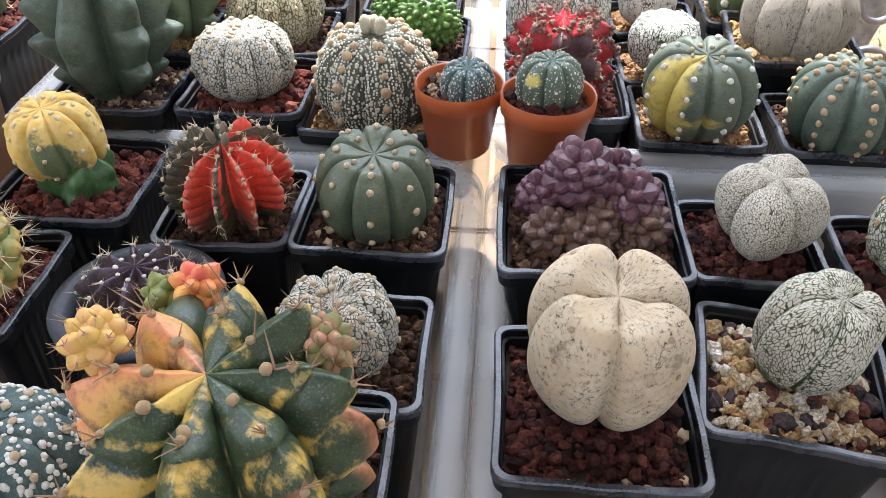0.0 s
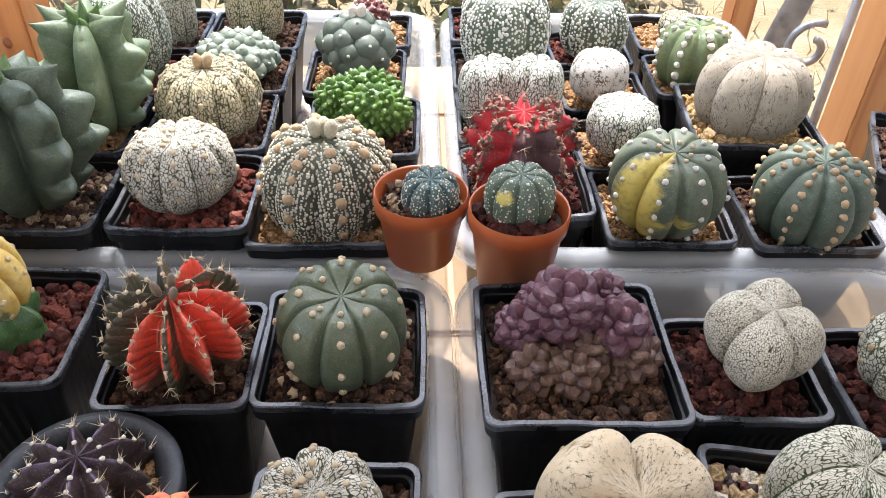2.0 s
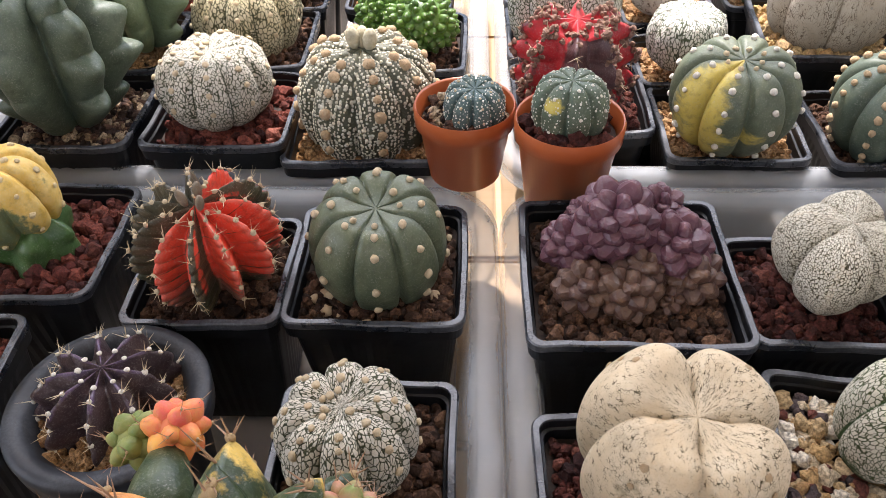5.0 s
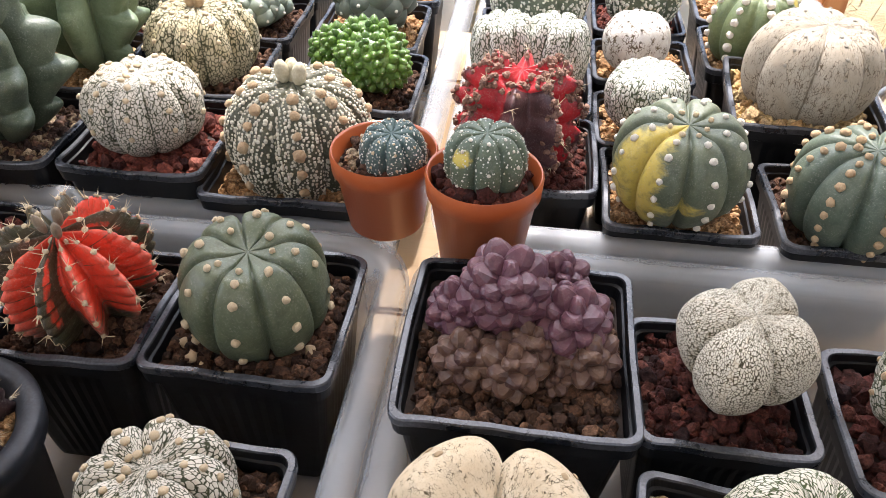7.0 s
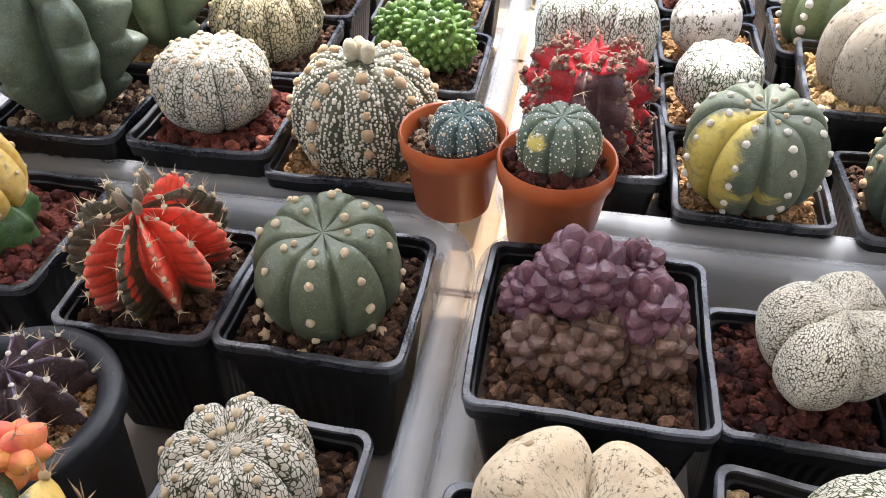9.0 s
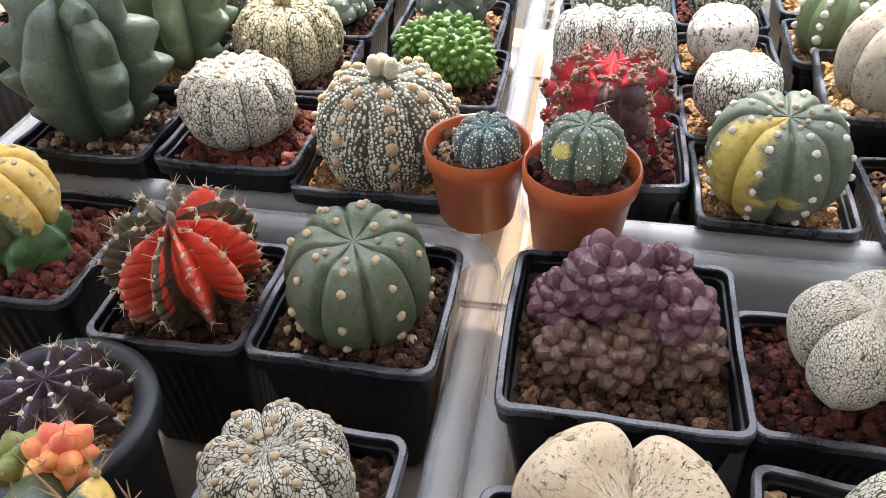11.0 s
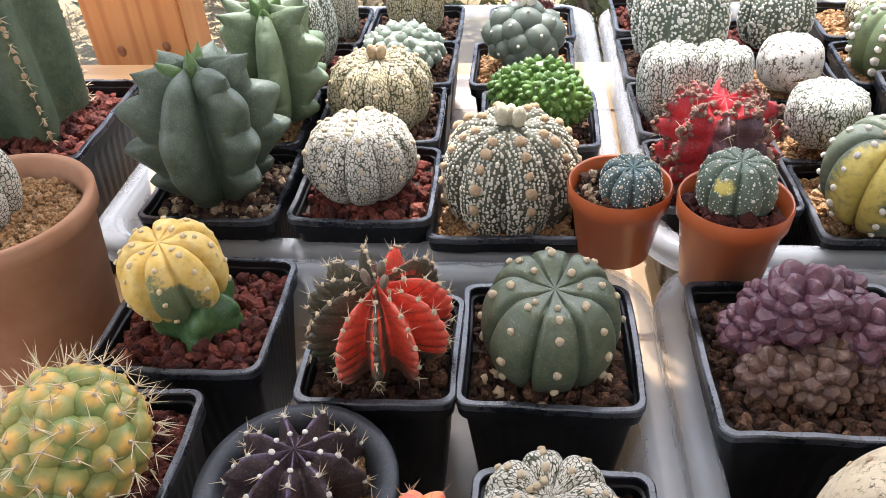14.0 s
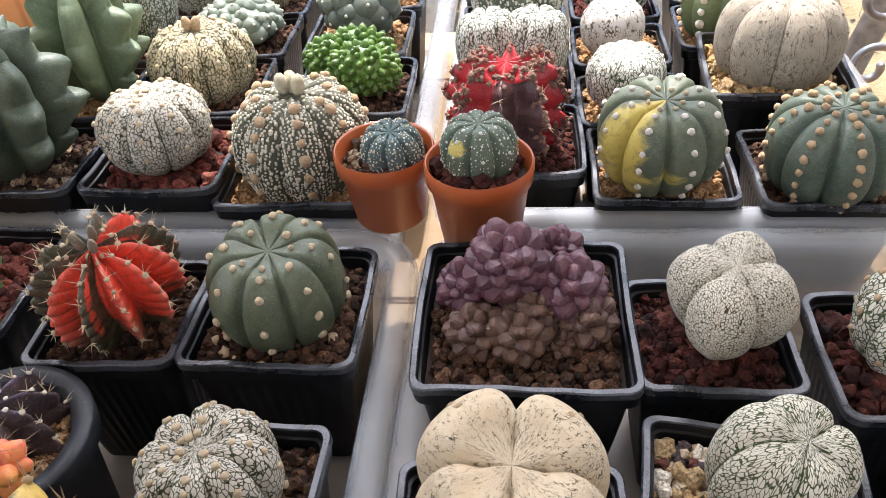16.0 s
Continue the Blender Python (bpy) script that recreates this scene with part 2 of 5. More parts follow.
def tray_plastic():
    m, t, b = material("milky_clear_plastic")
    v = coords(t)
    scuff = span(t, noise_tex(t, v, 45, 6, 0.7), 0.4, 0.7)
    t.links.new(mix(t, scuff, (0.80, 0.83, 0.86), (0.9, 0.92, 0.93)), b.inputs["Base Color"])
    t.links.new(node(t, "ShaderNodeMapRange", {"Value": scuff, "To Min": 0.08, "To Max": 0.3}).outputs[0], b.inputs["Roughness"])
    b.inputs["IOR"].default_value = 1.45
    bump(t, b, noise_tex(t, v, 160, 4), 0.15, 0.0006)
    trl = node(t, "ShaderNodeBsdfTranslucent", {"Color": (0.86, 0.88, 0.9, 1)})
    clear = node(t, "ShaderNodeBsdfTransparent", {"Color": (0.93, 0.95, 0.96, 1)})
    m1 = node(t, "ShaderNodeMixShader", {0: 0.38, 1: b.outputs[0], 2: trl.outputs[0]})
    m2 = node(t, "ShaderNodeMixShader", {0: 0.72, 1: m1.outputs[0], 2: clear.outputs[0]})
    t.links.new(m2.outputs[0], t.nodes["Material Output"].inputs[0])
    return m


TRAY = tray_plastic()
# Very dark colour that stands for the shade between the grit stones.
UNDER = simple("dark_grit_backing", (0.025, 0.017, 0.013), (0.045, 0.03, 0.022), 300, (0.9, 1.0), 900, 0.6)


def window_glass():
    m, t, b = material("window_glass")
    clear = node(t, "ShaderNodeBsdfTransparent", {"Color": (0.95, 0.97, 0.96, 1)})
    shine = node(t, "ShaderNodeBsdfGlossy", {"Roughness": 0.02})
    m1 = node(t, "ShaderNodeMixShader", {0: 0.05, 1: clear.outputs[0], 2: shine.outputs[0]})
    t.links.new(m1.outputs[0], t.nodes["Material Output"].inputs[0])
    return m


GLASS = window_glass()


# ---- mesh helpers ----
RNG = np.random.default_rng(7)


def mesh_from(name, verts, faces, mat, parent=None, label="", smooth=True, tone=None, kind=""):
    """One mesh object under a thing or part; faces is an (n, k) array or a list of index tuples."""
    me = bpy.data.meshes.new(name)
    verts = np.asarray(verts, dtype=np.float64)
    if isinstance(faces, np.ndarray):
        n, k = faces.shape
        me.vertices.add(len(verts))
        me.vertices.foreach_set("co", verts.ravel())
        me.loops.add(n * k)
        me.loops.foreach_set("vertex_index", faces.astype(np.int32).ravel())
        me.polygons.add(n)
        me.polygons.foreach_set("loop_start", np.arange(0, n * k, k, dtype=np.int32))
        me.update(calc_edges=True)
        me.validate()
    else:
        me.from_pydata([tuple(v) for v in verts], [], faces)
    me.polygons.foreach_set("use_smooth", np.full(len(me.polygons), smooth, dtype=bool))
    if tone is not None:
        a = me.attributes.new("tone", "FLOAT", "POINT")
        a.data.foreach_set("value", np.asarray(tone, dtype=np.float32))
    me.materials.append(mat)
    ob = new(name, me)
    if parent is not None:
        ob.parent = parent
    return tagged(ob, label=label, kind=kind)


def part(name, bm, mat, parent, label="", smooth=False):
    me = bpy.data.meshes.new(name)
    bm.to_mesh(me)
    bm.free()
    me.polygons.foreach_set("use_smooth", np.full(len(me.polygons), smooth, dtype=bool))
    me.materials.append(mat)
    ob = new(name, me)
    if parent is not None:
        ob.parent = parent
    return tagged(ob, label=label)


def box_bm(x0, x1, y0, y1, z0, z1, bevel=0.0):
    bm = bmesh.new()
    bmesh.ops.create_cube(bm, size=1.0)
    for v in bm.verts:
        v.co = Vector(((x0 + x1) / 2 + v.co.x * (x1 - x0), (y0 + y1) / 2 + v.co.y * (y1 - y0), (z0 + z1) / 2 + v.co.z * (z1 - z0)))
    if bevel:
        bmesh.ops.bevel(bm, geom=bm.edges[:], offset=bevel, segments=2, affect="EDGES")
    return bm


def ico(level):
    bm = bmesh.new()
    bmesh.ops.create_icosphere(bm, subdivisions=level, radius=1.0)
    bm.verts.ensure_lookup_table()
    v = np.array([x.co[:] for x in bm.verts])
    f = np.array([[x.index for x in face.verts] for face in bm.faces])
    bm.free()
    return v, f


ICO1, ICO2, ICO3 = ico(1), ico(2), ico(3)


def stone_shapes(count):
    shapes = []
    for i in range(count):
        v, f = ICO2
        d = np.array([1 + 0.42 * noise.noise(Vector(p) * 1.3 + Vector((i * 7.1, 3, i))) + 0.34 * noise.noise(Vector(p) * 2.9 + Vector((i, 9, 2))) for p in v])
        shapes.append((v * d[:, None] * np.array([1.0, 0.85, 0.75]), f))
    return shapes


STONES = stone_shapes(9)
WOOLLY = (ICO2[0] * np.array([1 + 0.22 * noise.noise(Vector(p) * 1.7) + 0.16 * noise.noise(Vector(p) * 4.0) for p in ICO2[0]])[:, None], ICO2[1])


def bowed_cone():
    v, f = [], []
    for k, (z, r) in enumerate(((0, 1), (0.35, 0.8), (0.7, 0.5))):
        for a in range(4):
            v.append((r * math.cos(a * math.pi / 2), r * math.sin(a * math.pi / 2), z))
    v.append((0, 0, 1.0))
    for k in range(2):
        for a in range(4):
            p, q = k * 4 + a, k * 4 + (a + 1) % 4
            f += [(p, q, q + 4), (p, q + 4, p + 4)]
    for a in range(4):
        f.append((8 + a, 8 + (a + 1) % 4, 12))
    return np.array(v, dtype=float), np.array(f)


NEEDLE = bowed_cone()


def batch(shape, places, frames):
    """Many copies of one small shape: places (n, 3), frames (n, 3, 3) whose columns are the scaled axes."""
    v, f = shape
    n = len(places)
    if not n:
        return np.zeros((0, 3)), np.zeros((0, 3), dtype=int)
    V = np.einsum("nij,vj->nvi", frames, v) + np.asarray(places)[:, None, :]
    Fc = f[None] + (np.arange(n) * len(v))[:, None, None]
    return V.reshape(-1, 3), Fc.reshape(-1, f.shape[1])


def joined(*sets):
    vs, fs, at = [], [], 0
    for v, f in sets:
        if len(v):
            vs.append(v)
            fs.append(f + at)
            at += len(v)
    return np.concatenate(vs), np.concatenate(fs)


def frames_on(normals, sx, sy, sz, spin=None):
    """Axes with the third along each normal, scaled."""
    n = np.asarray(normals, dtype=float)
    n = n / np.linalg.norm(n, axis=1, keepdims=True)
    up = np.where(np.abs(n[:, 2:3]) > 0.95, np.array([[1.0, 0, 0]]), np.array([[0, 0, 1.0]]))
    a = np.cross(up, n)
    a /= np.linalg.norm(a, axis=1, keepdims=True)
    b = np.cross(n, a)
    if spin is not None:
        c, s = np.cos(spin)[:, None], np.sin(spin)[:, None]
        a, b = a * c + b * s, b * c - a * s
    one = np.ones(len(n))
    return np.stack([a * (one * sx)[:, None], b * (one * sy)[:, None], n * (one * sz)[:, None]], axis=2)


def random_frames(n, size):
    q = RNG.normal(size=(n, 4))
    q /= np.linalg.norm(q, axis=1, keepdims=True)
    w, x, y, z = q.T
    m = np.stack([np.stack([1 - 2 * (y * y + z * z), 2 * (x * y - w * z), 2 * (x * z + w * y)], 1),
                  np.stack([2 * (x * y + w * z), 1 - 2 * (x * x + z * z), 2 * (y * z - w * x)], 1),
                  np.stack([2 * (x * z - w * y), 2 * (y * z + w * x), 1 - 2 * (x * x + y * y)], 1)], 1)
    return m * np.asarray(size)[:, None, None]


# ---- pots and grit ----
def square_ring(hw, corner, z, flute=0.0):
    pts, side = [], 20
    for k in range(4):
        a0 = k * math.pi / 2
        c, s = math.cos(a0), math.sin(a0)
        local = []
        for j in range(side):
            f = j / (side - 1) * 2 - 1
            local.append((hw + (flute if j % 2 and 2 < j < side - 3 else 0.0), f * (hw - corner)))
        for j in range(1, 6):
            a = j / 6 * math.pi / 2
            local.append((hw - corner + corner * math.cos(a), hw - corner + corner * math.sin(a)))
        pts += [(x * c - y * s, x * s + y * c, z) for x, y in local]
    return np.array(pts)


def round_ring(r, z, n=72):
    a = np.arange(n) * 2 * np.pi / n
    return np.stack([r * np.cos(a), r * np.sin(a), np.full(n, z)], 1)


def loft(rings, close_start=True, close_end=False):
    n = len(rings[0])
    v = np.concatenate(rings)
    f = []
    for k in range(len(rings) - 1):
        for j in range(n):
            a, b = k * n + j, k * n + (j + 1) % n
            f.append((a, b, b + n, a + n))
    if close_start:
        f.append(tuple(range(n - 1, -1, -1)))
    if close_end:
        f.append(tuple(range((len(rings) - 1) * n, len(rings) * n)))
    return v, f


def square_pot(hw, height, parent, lip=0.0032, depth=0.013):
    b = hw * 0.74
    w = lambda z: b + (hw - 0.0025 - b) * z / height
    c = 0.006
    rings = [square_ring(b - 0.002, c, 0.0), square_ring(b, c, 0.002)]
    rings += [square_ring(w(0.008), c, 0.008, 0.0003), square_ring(w(height - 0.018), c, height - 0.018, 0.0003)]
    rings += [square_ring(w(height - 0.012), c, height - 0.012), square_ring(hw - 0.0012, c, height - 0.0105), square_ring(hw - 0.0006, c, height - 0.004)]
    inside = [square_ring(hw - lip, c - 0.001, height - 0.0008), square_ring(hw - lip - 0.0004, c - 0.001, height - 0.004), square_ring(hw - lip - 0.0014, c - 0.001, height - 0.0045),
              square_ring(hw - lip - 0.0018, c - 0.001, height - depth * 0.6), square_ring(w(height - 0.02) - 0.002, c - 0.001, height - depth - 0.012)]
    rim = [square_ring(hw - 0.0004, c, height - 0.0042), square_ring(hw, c + 0.001, height - 0.0036), square_ring(hw, c + 0.001, height - 0.0006), square_ring(hw - 0.0006, c + 0.0005, height), square_ring(hw - lip + 0.0004, c - 0.0005, height), square_ring(hw - lip, c - 0.001, height - 0.0009)]
    ob = None
    for rs, nm, mt, lb, close in ((rings, "pot", BLACK, "black square plastic pot", True), (inside, "pot_lining", BLACK, "", False), (rim, "rim", RIMS, "dusty grey-black plastic rim, window sheen put into its colour", False)):
        v, f = loft(rs, close)
        top = v[:, 2] > height * 0.8
        v[:, 2] += (0.0007 * np.sin(v[:, 0] * 70 + v[:, 1] * 45 + hw * 900) + 0.0003 * np.sin(v[:, 0] * 260 + v[:, 1] * 190)) * top
        v[:, 0] += 0.0005 * np.sin(v[:, 1] * 60 + hw * 500) * top
        ob = ob or mesh_from(nm, v, f, mt, parent, lb, smooth=False)
        if nm != "pot":
            mesh_from(nm, v, f, mt, parent, lb, smooth=False)
    return ob


def round_pot(r, height, parent, mat, label, base=0.72, lip=0.004, band=0.012, depth=0.012):
    b = r * base
    w = lambda z: b + (r - lip * 0.6 - b) * z / height
    rings = [round_ring(b - 0.002, 0.0), round_ring(b, 0.002), round_ring(w(height - band), height - band), round_ring(r - 0.0006, height - band + 0.0012), round_ring(r, height - 0.002),
             round_ring(r - 0.0008, height - 0.0004), round_ring(r - lip * 0.5, height), round_ring(r - lip, height - 0.0015), round_ring(w(height - 0.01) - lip * 0.8, height - 0.01), round_ring(w(height - depth - 0.012) - lip * 0.6, height - depth - 0.012)]
    v, f = loft(rings)
    return mesh_from("pot", v, f, mat, parent, label)


def grit(hw, z, mat, parent, size=0.0023, is_round=False, mound=0.002, label=""):
    """A bed of loose stones in a pot, all one heap."""
    step = size * 1.45
    g = np.arange(-hw, hw, step)
    sets = []
    xs, ys = np.meshgrid(g, g)
    base = np.stack([xs.ravel(), ys.ravel()], 1)
    for layer in range(2):
        p = base + RNG.uniform(-0.5, 0.5, base.shape) * step * 1.1
        if layer:
            p = p[RNG.random(len(p)) < 0.6]
        r = np.hypot(p[:, 0], p[:, 1])
        p = p[(r < hw) if is_round else (np.abs(p).max(1) < hw)]
        n = len(p)
        zz = z + mound * (1 - (np.hypot(p[:, 0], p[:, 1]) / hw) ** 2) + RNG.normal(0, size * 0.25, n) + layer * size * 0.7
        s = size * 0.95 * np.clip(RNG.lognormal(0, 0.38, n), 0.4, 1.9)
        fr = random_frames(n, s)
        which = RNG.integers(0, len(STONES), n)
        P = np.c_[p, zz]
        for k in range(len(STONES)):
            sel = which == k
            sets.append(batch(STONES[k], P[sel], fr[sel]))
    v, f = joined(*sets)
    bed = mesh_from("grit", v, f, mat, parent, label, smooth=False, kind="stuff")
    ring = [round_ring(hw * 1.05, z - size * 0.5, 40), round_ring(0.0005, z - size * 0.3 + mound * 0.6, 40)] if is_round else [square_ring(hw * 1.04, 0.004, z - size * 0.5), square_ring(0.0005, 0.0002, z - size * 0.3 + mound * 0.6)]
    # Dark sheet below the stones paints the shade in their gaps.
    mesh_from("soil", *loft(ring, False, True), UNDER, parent)
    return bed


TRAY_FLOOR = 0.0045


def potted(name, label, x, y, hw, rim, soil_mat, rot=0.0, size=0.0023, group="potted cacti in the trays", category="potted cactus", base=TRAY_FLOOR, shape="square", fill=0.009, mat=None, pot_label="", lip=0.004, tilt=(0, 0)):
    """A pot with its grit; the plant is added under the thing that this returns."""
    thing = new(name)
    thing.matrix_world = pose(x, y, base, tilt[0], tilt[1], rot)
    tagged(thing, label, category, group)
    h = rim - base
    if shape == "square":
        square_pot(hw, h, thing)
        grit(hw * 0.90 - 0.0025, h - fill, soil_mat, thing, size)
    else:
        round_pot(hw, h, thing, mat, pot_label, lip=lip)
        grit(hw * 0.84 - lip * 0.6, h - fill, soil_mat, thing, size, True)
    return thing


# ---- plants ----
SHARED = {}


def pieces(name, shape, key, mat, parent, places, frames, label=""):
    """Alike small parts as objects of their own on one shared mesh."""
    key = (key, mat.name)
    if key not in SHARED:
        me = bpy.data.meshes.new(name)
        me.from_pydata([tuple(p) for p in shape[0]], [], [tuple(int(i) for i in q) for q in shape[1]])
        me.polygons.foreach_set("use_smooth", np.full(len(me.polygons), key[0] != "block", dtype=bool))
        if len(shape) > 2:
            a = me.attributes.new("tone", "FLOAT", "POINT")
            a.data.foreach_set("value", np.asarray(shape[2], dtype=np.float32))
        me.materials.append(mat)
        SHARED[key] = me
    for p, m in zip(places, frames):
        ob = new(name, SHARED[key])
        ob.parent = parent
        ob.matrix_local = Matrix.Translation(p) @ Matrix(m.tolist()).to_4x4()
        tagged(ob, label=label)


class Body:
    """A ribbed cactus body about its own centre: radius R, half height hz, n ribs."""

    def __init__(self, R, hz, n, depth, crest="round", p=0.8, dip=0.12, phase=0.0, low=-74, chins=0, chin=0.0, wob=0.02, seed=0.0, q=1.0, squash=(1, 1), lift=0.0, power=1.5, ridge=0.0, notch=1.0, taper=0.0):
        self.R, self.hz, self.n, self.depth, self.crest, self.p, self.dip, self.phase, self.low = R, hz, n, depth, crest, p, dip, phase, low
        self.chins, self.chin, self.wob, self.seed, self.q, self.squash, self.lift, self.power, self.ridge, self.notch, self.taper = chins, chin, wob, seed, q, squash, lift, power, ridge, notch, taper

    def at(self, th, ph):
        th, ph = np.broadcast_arrays(np.asarray(th, float), np.asarray(ph, float))
        c, s = np.clip(np.cos(ph), 1e-6, 1), np.sin(ph)
        m = np.abs(np.cos(self.n * (th - self.phase) / 2)) if self.n else np.ones_like(th)
        u = np.arccos(np.clip(m, 0, 1)) / (np.pi / 2)
        if self.crest == "round":
            g = (1 - m) ** self.power
        elif self.crest == "cap":
            g = 0.62 * np.clip(np.sqrt(u * u + 0.002) - 0.04, 0, 1) + 0.38 * u ** 9
        else:
            g = np.sin(np.clip(np.sqrt(u * u + 0.006) - 0.03, 0, 1) * np.pi / 2) ** self.power
        fade = np.clip(c / 0.14, 0, 1)
        rib = np.round((th - self.phase) * self.n / (2 * np.pi)) if self.n else np.zeros_like(th)
        rough = self.wob * (np.sin(3.1 * rib + self.seed) + 0.6 * np.sin(2 * th + self.seed * 2) + 0.4 * np.sin(4 * ph + 5 * self.seed + rib))
        r = self.R * c ** self.p * (1 - self.depth * fade * g) * (1 + rough) * (1 + self.taper * s)
        r = r * (1 + self.ridge * np.exp(-(u / 0.1) ** 2) * fade)
        if self.chins:
            w = (ph / np.pi + 0.5) * self.chins + 0.5 * np.mod(rib, 2) * 0.5
            saw = np.abs(np.sin(w * np.pi)) ** self.notch if self.notch > 0 else (1 - np.mod(w, 1)) ** 0.8 * np.clip(np.mod(w, 1) / 0.16, 0, 1)
            r = r * (1 + self.chin * (saw - 0.6) * (1 - u) ** 0.8)
        z = self.hz * np.sign(s) * np.abs(s) ** self.q
        z = z - self.hz * self.dip * np.exp(-(c / 0.3) ** 2) * (s > 0) - self.hz * self.depth * 0.55 * g * fade * np.clip(s, 0, 1)
        z = z + self.lift * self.hz * (1 - u) * c * (s > 0)
        return np.stack([r * np.cos(th) * self.squash[0], r * np.sin(th) * self.squash[1], z], -1)

    def normal(self, th, ph):
        e = 0.03
        a = self.at(th + e, ph) - self.at(th - e, ph)
        b = self.at(th, np.minimum(ph + e, 1.54)) - self.at(th, ph - e)
        n = np.cross(a, b)
        return n / (np.linalg.norm(n, axis=-1, keepdims=True) + 1e-12)

    def build(self, name, mat, parent, place, tilt=(0, 0), spin=0.0, label="", tone=None, res=16, nph=44, blush=None):
        nt = max(60, self.n * res)
        th = np.arange(nt) * 2 * np.pi / nt + self.phase + (2 * np.pi * round(self.n * 0.5) / self.n if self.n else 0.0)
        ph = np.radians(self.low) + (np.pi / 2 - np.radians(self.low)) * np.linspace(0, 1, nph) ** 0.94
        T, P = np.meshgrid(th, ph)
        G = self.at(T, P)
        V = G.reshape(-1, 3)
        i, j = np.meshgrid(np.arange(nph - 1), np.arange(nt), indexing="ij")
        a, b = i * nt + j, i * nt + (j + 1) % nt
        F = np.stack([a, b, b + nt, a + nt], -1).reshape(-1, 4)
        W = np.mod(T + 1.5 * np.pi, 2 * np.pi) - 1.5 * np.pi
        # Without a tone function the value rises in the grooves between ribs.
        tv = tone(W, P, np.round((T - self.phase) * self.n / (2 * np.pi)).astype(int) % max(self.n, 1)).ravel() if tone else np.clip(1 - np.abs(np.cos(self.n * (T - self.phase) / 2)) / 0.2, 0, 1).ravel()
        ob = mesh_from(name, V, F, mat, parent, label, tone=tv)
        step = np.linalg.norm(np.diff(G, axis=0), axis=2).mean(1)
        arc = np.r_[0, np.cumsum(step)]
        apart = np.mod((T - self.phase) * self.n / (2 * np.pi) + 0.5, 1) - 0.5 if self.n else T * 0
        lat = np.abs(apart) * 2 * np.pi / max(self.n, 1) * np.hypot(G[..., 0], G[..., 1])
        a = ob.data.attributes.new("surf", "FLOAT_VECTOR", "POINT")
        a.data.foreach_set("vector", np.stack([(T - T.min()) * self.R, np.broadcast_to(arc[:, None], T.shape), lat], -1).astype(np.float32).ravel())
        if blush:
            a = ob.data.attributes.new("blush", "FLOAT", "POINT")
            a.data.foreach_set("value", np.clip(blush(W, P, np.round((T - self.phase) * self.n / (2 * np.pi)).astype(int) % self.n), 0, 1).astype(np.float32).ravel())
        ob.rotation_mode = "XYZ"
        ob.matrix_local = pose(*place, tilt[0], tilt[1], spin)
        return ob

    def crest_points(self, angles, ribs=None, jitter=0.0):
        ribs = range(self.n) if ribs is None else ribs
        th, ph = [], []
        for k in ribs:
            for a in angles:
                th.append(self.phase + 2 * math.pi * k / self.n)
                ph.append(math.radians(a + RNG.uniform(-1, 1) * jitter))
        return np.array(th), np.array(ph)

    def areoles(self, stem, angles, size, mat=None, flat=0.7, jitter=2.0, ribs=None, extra=0, label="woolly areoles"):
        th, ph = self.crest_points(angles, ribs, jitter)
        if extra:
            th = np.r_[th, RNG.uniform(0, 6.28, extra)]
            ph = np.r_[ph, np.radians(RNG.uniform(80, 88, extra))]
        N = self.normal(th, ph)
        P = self.at(th, ph) + N * size * flat * 0.35
        s = size * RNG.uniform(0.8, 1.15, len(P))
        pieces("areole", WOOLLY, "areole", mat or WOOL, stem, P, frames_on(N, s, s * RNG.uniform(0.8, 1.15, len(P)), s * flat, RNG.uniform(0, 6.28, len(P))))

    def flecks(self, stem, pitch, size, mat=None, low=-58, chev=0.45, spare=0.0, ragged=0.16):
        """Rows of tiny wool dots that slant down from each rib's crest."""
        th, ph = [], []
        for k in range(self.n):
            a = math.radians(low)
            while a < 1.5:
                r = max(self.R * max(math.cos(a), 0.02) ** self.p, 1e-4)
                half = math.pi * r / self.n * 0.97
                for j in range(-int(half / pitch), int(half / pitch) + 1):
                    if RNG.random() >= spare:
                        th.append(self.phase + 2 * math.pi * k / self.n + (j + RNG.normal(0, ragged)) * pitch / r)
                        ph.append(a - chev * abs(j) * pitch / self.R + RNG.normal(0, ragged) * pitch / self.R)
                a += pitch / self.R * 0.95
        th, ph = np.array(th), np.clip(np.array(ph), -1.3, 1.53)
        N, P = self.normal(th, ph), self.at(th, ph)
        sz = size * np.clip(RNG.lognormal(0, 0.25, len(P)), 0.5, 1.7)
        v, f = batch(ICO1, P, frames_on(N, sz * RNG.uniform(0.75, 1.2, len(P)), sz * RNG.uniform(0.8, 1.35, len(P)), sz * 0.6))
        return mesh_from("wool_coat", v, f, mat or FLECK, stem, "tiny white wool dots in rows", kind="stuff")

    def spines(self, stem, angles, length, each=5, thick=0.00028, mat=None, spread=0.9, ribs=None, droop=0.0, jitter=2.0):
        th, ph = self.crest_points(angles, ribs, jitter)
        N, P = self.normal(th, ph), self.at(th, ph)
        N, P = np.repeat(N, each, 0), np.repeat(P, each, 0)
        D = N + RNG.normal(0, spread, N.shape)
        D[:, 2] -= droop
        D /= np.linalg.norm(D, axis=1, keepdims=True)
        D = np.where((D * N).sum(1, keepdims=True) < 0.12, D + N * 0.7, D)
        ln = length * RNG.uniform(0.55, 1.2, len(P))
        needles(stem, P, frames_on(D, thick, thick, ln), mat or SPINE)


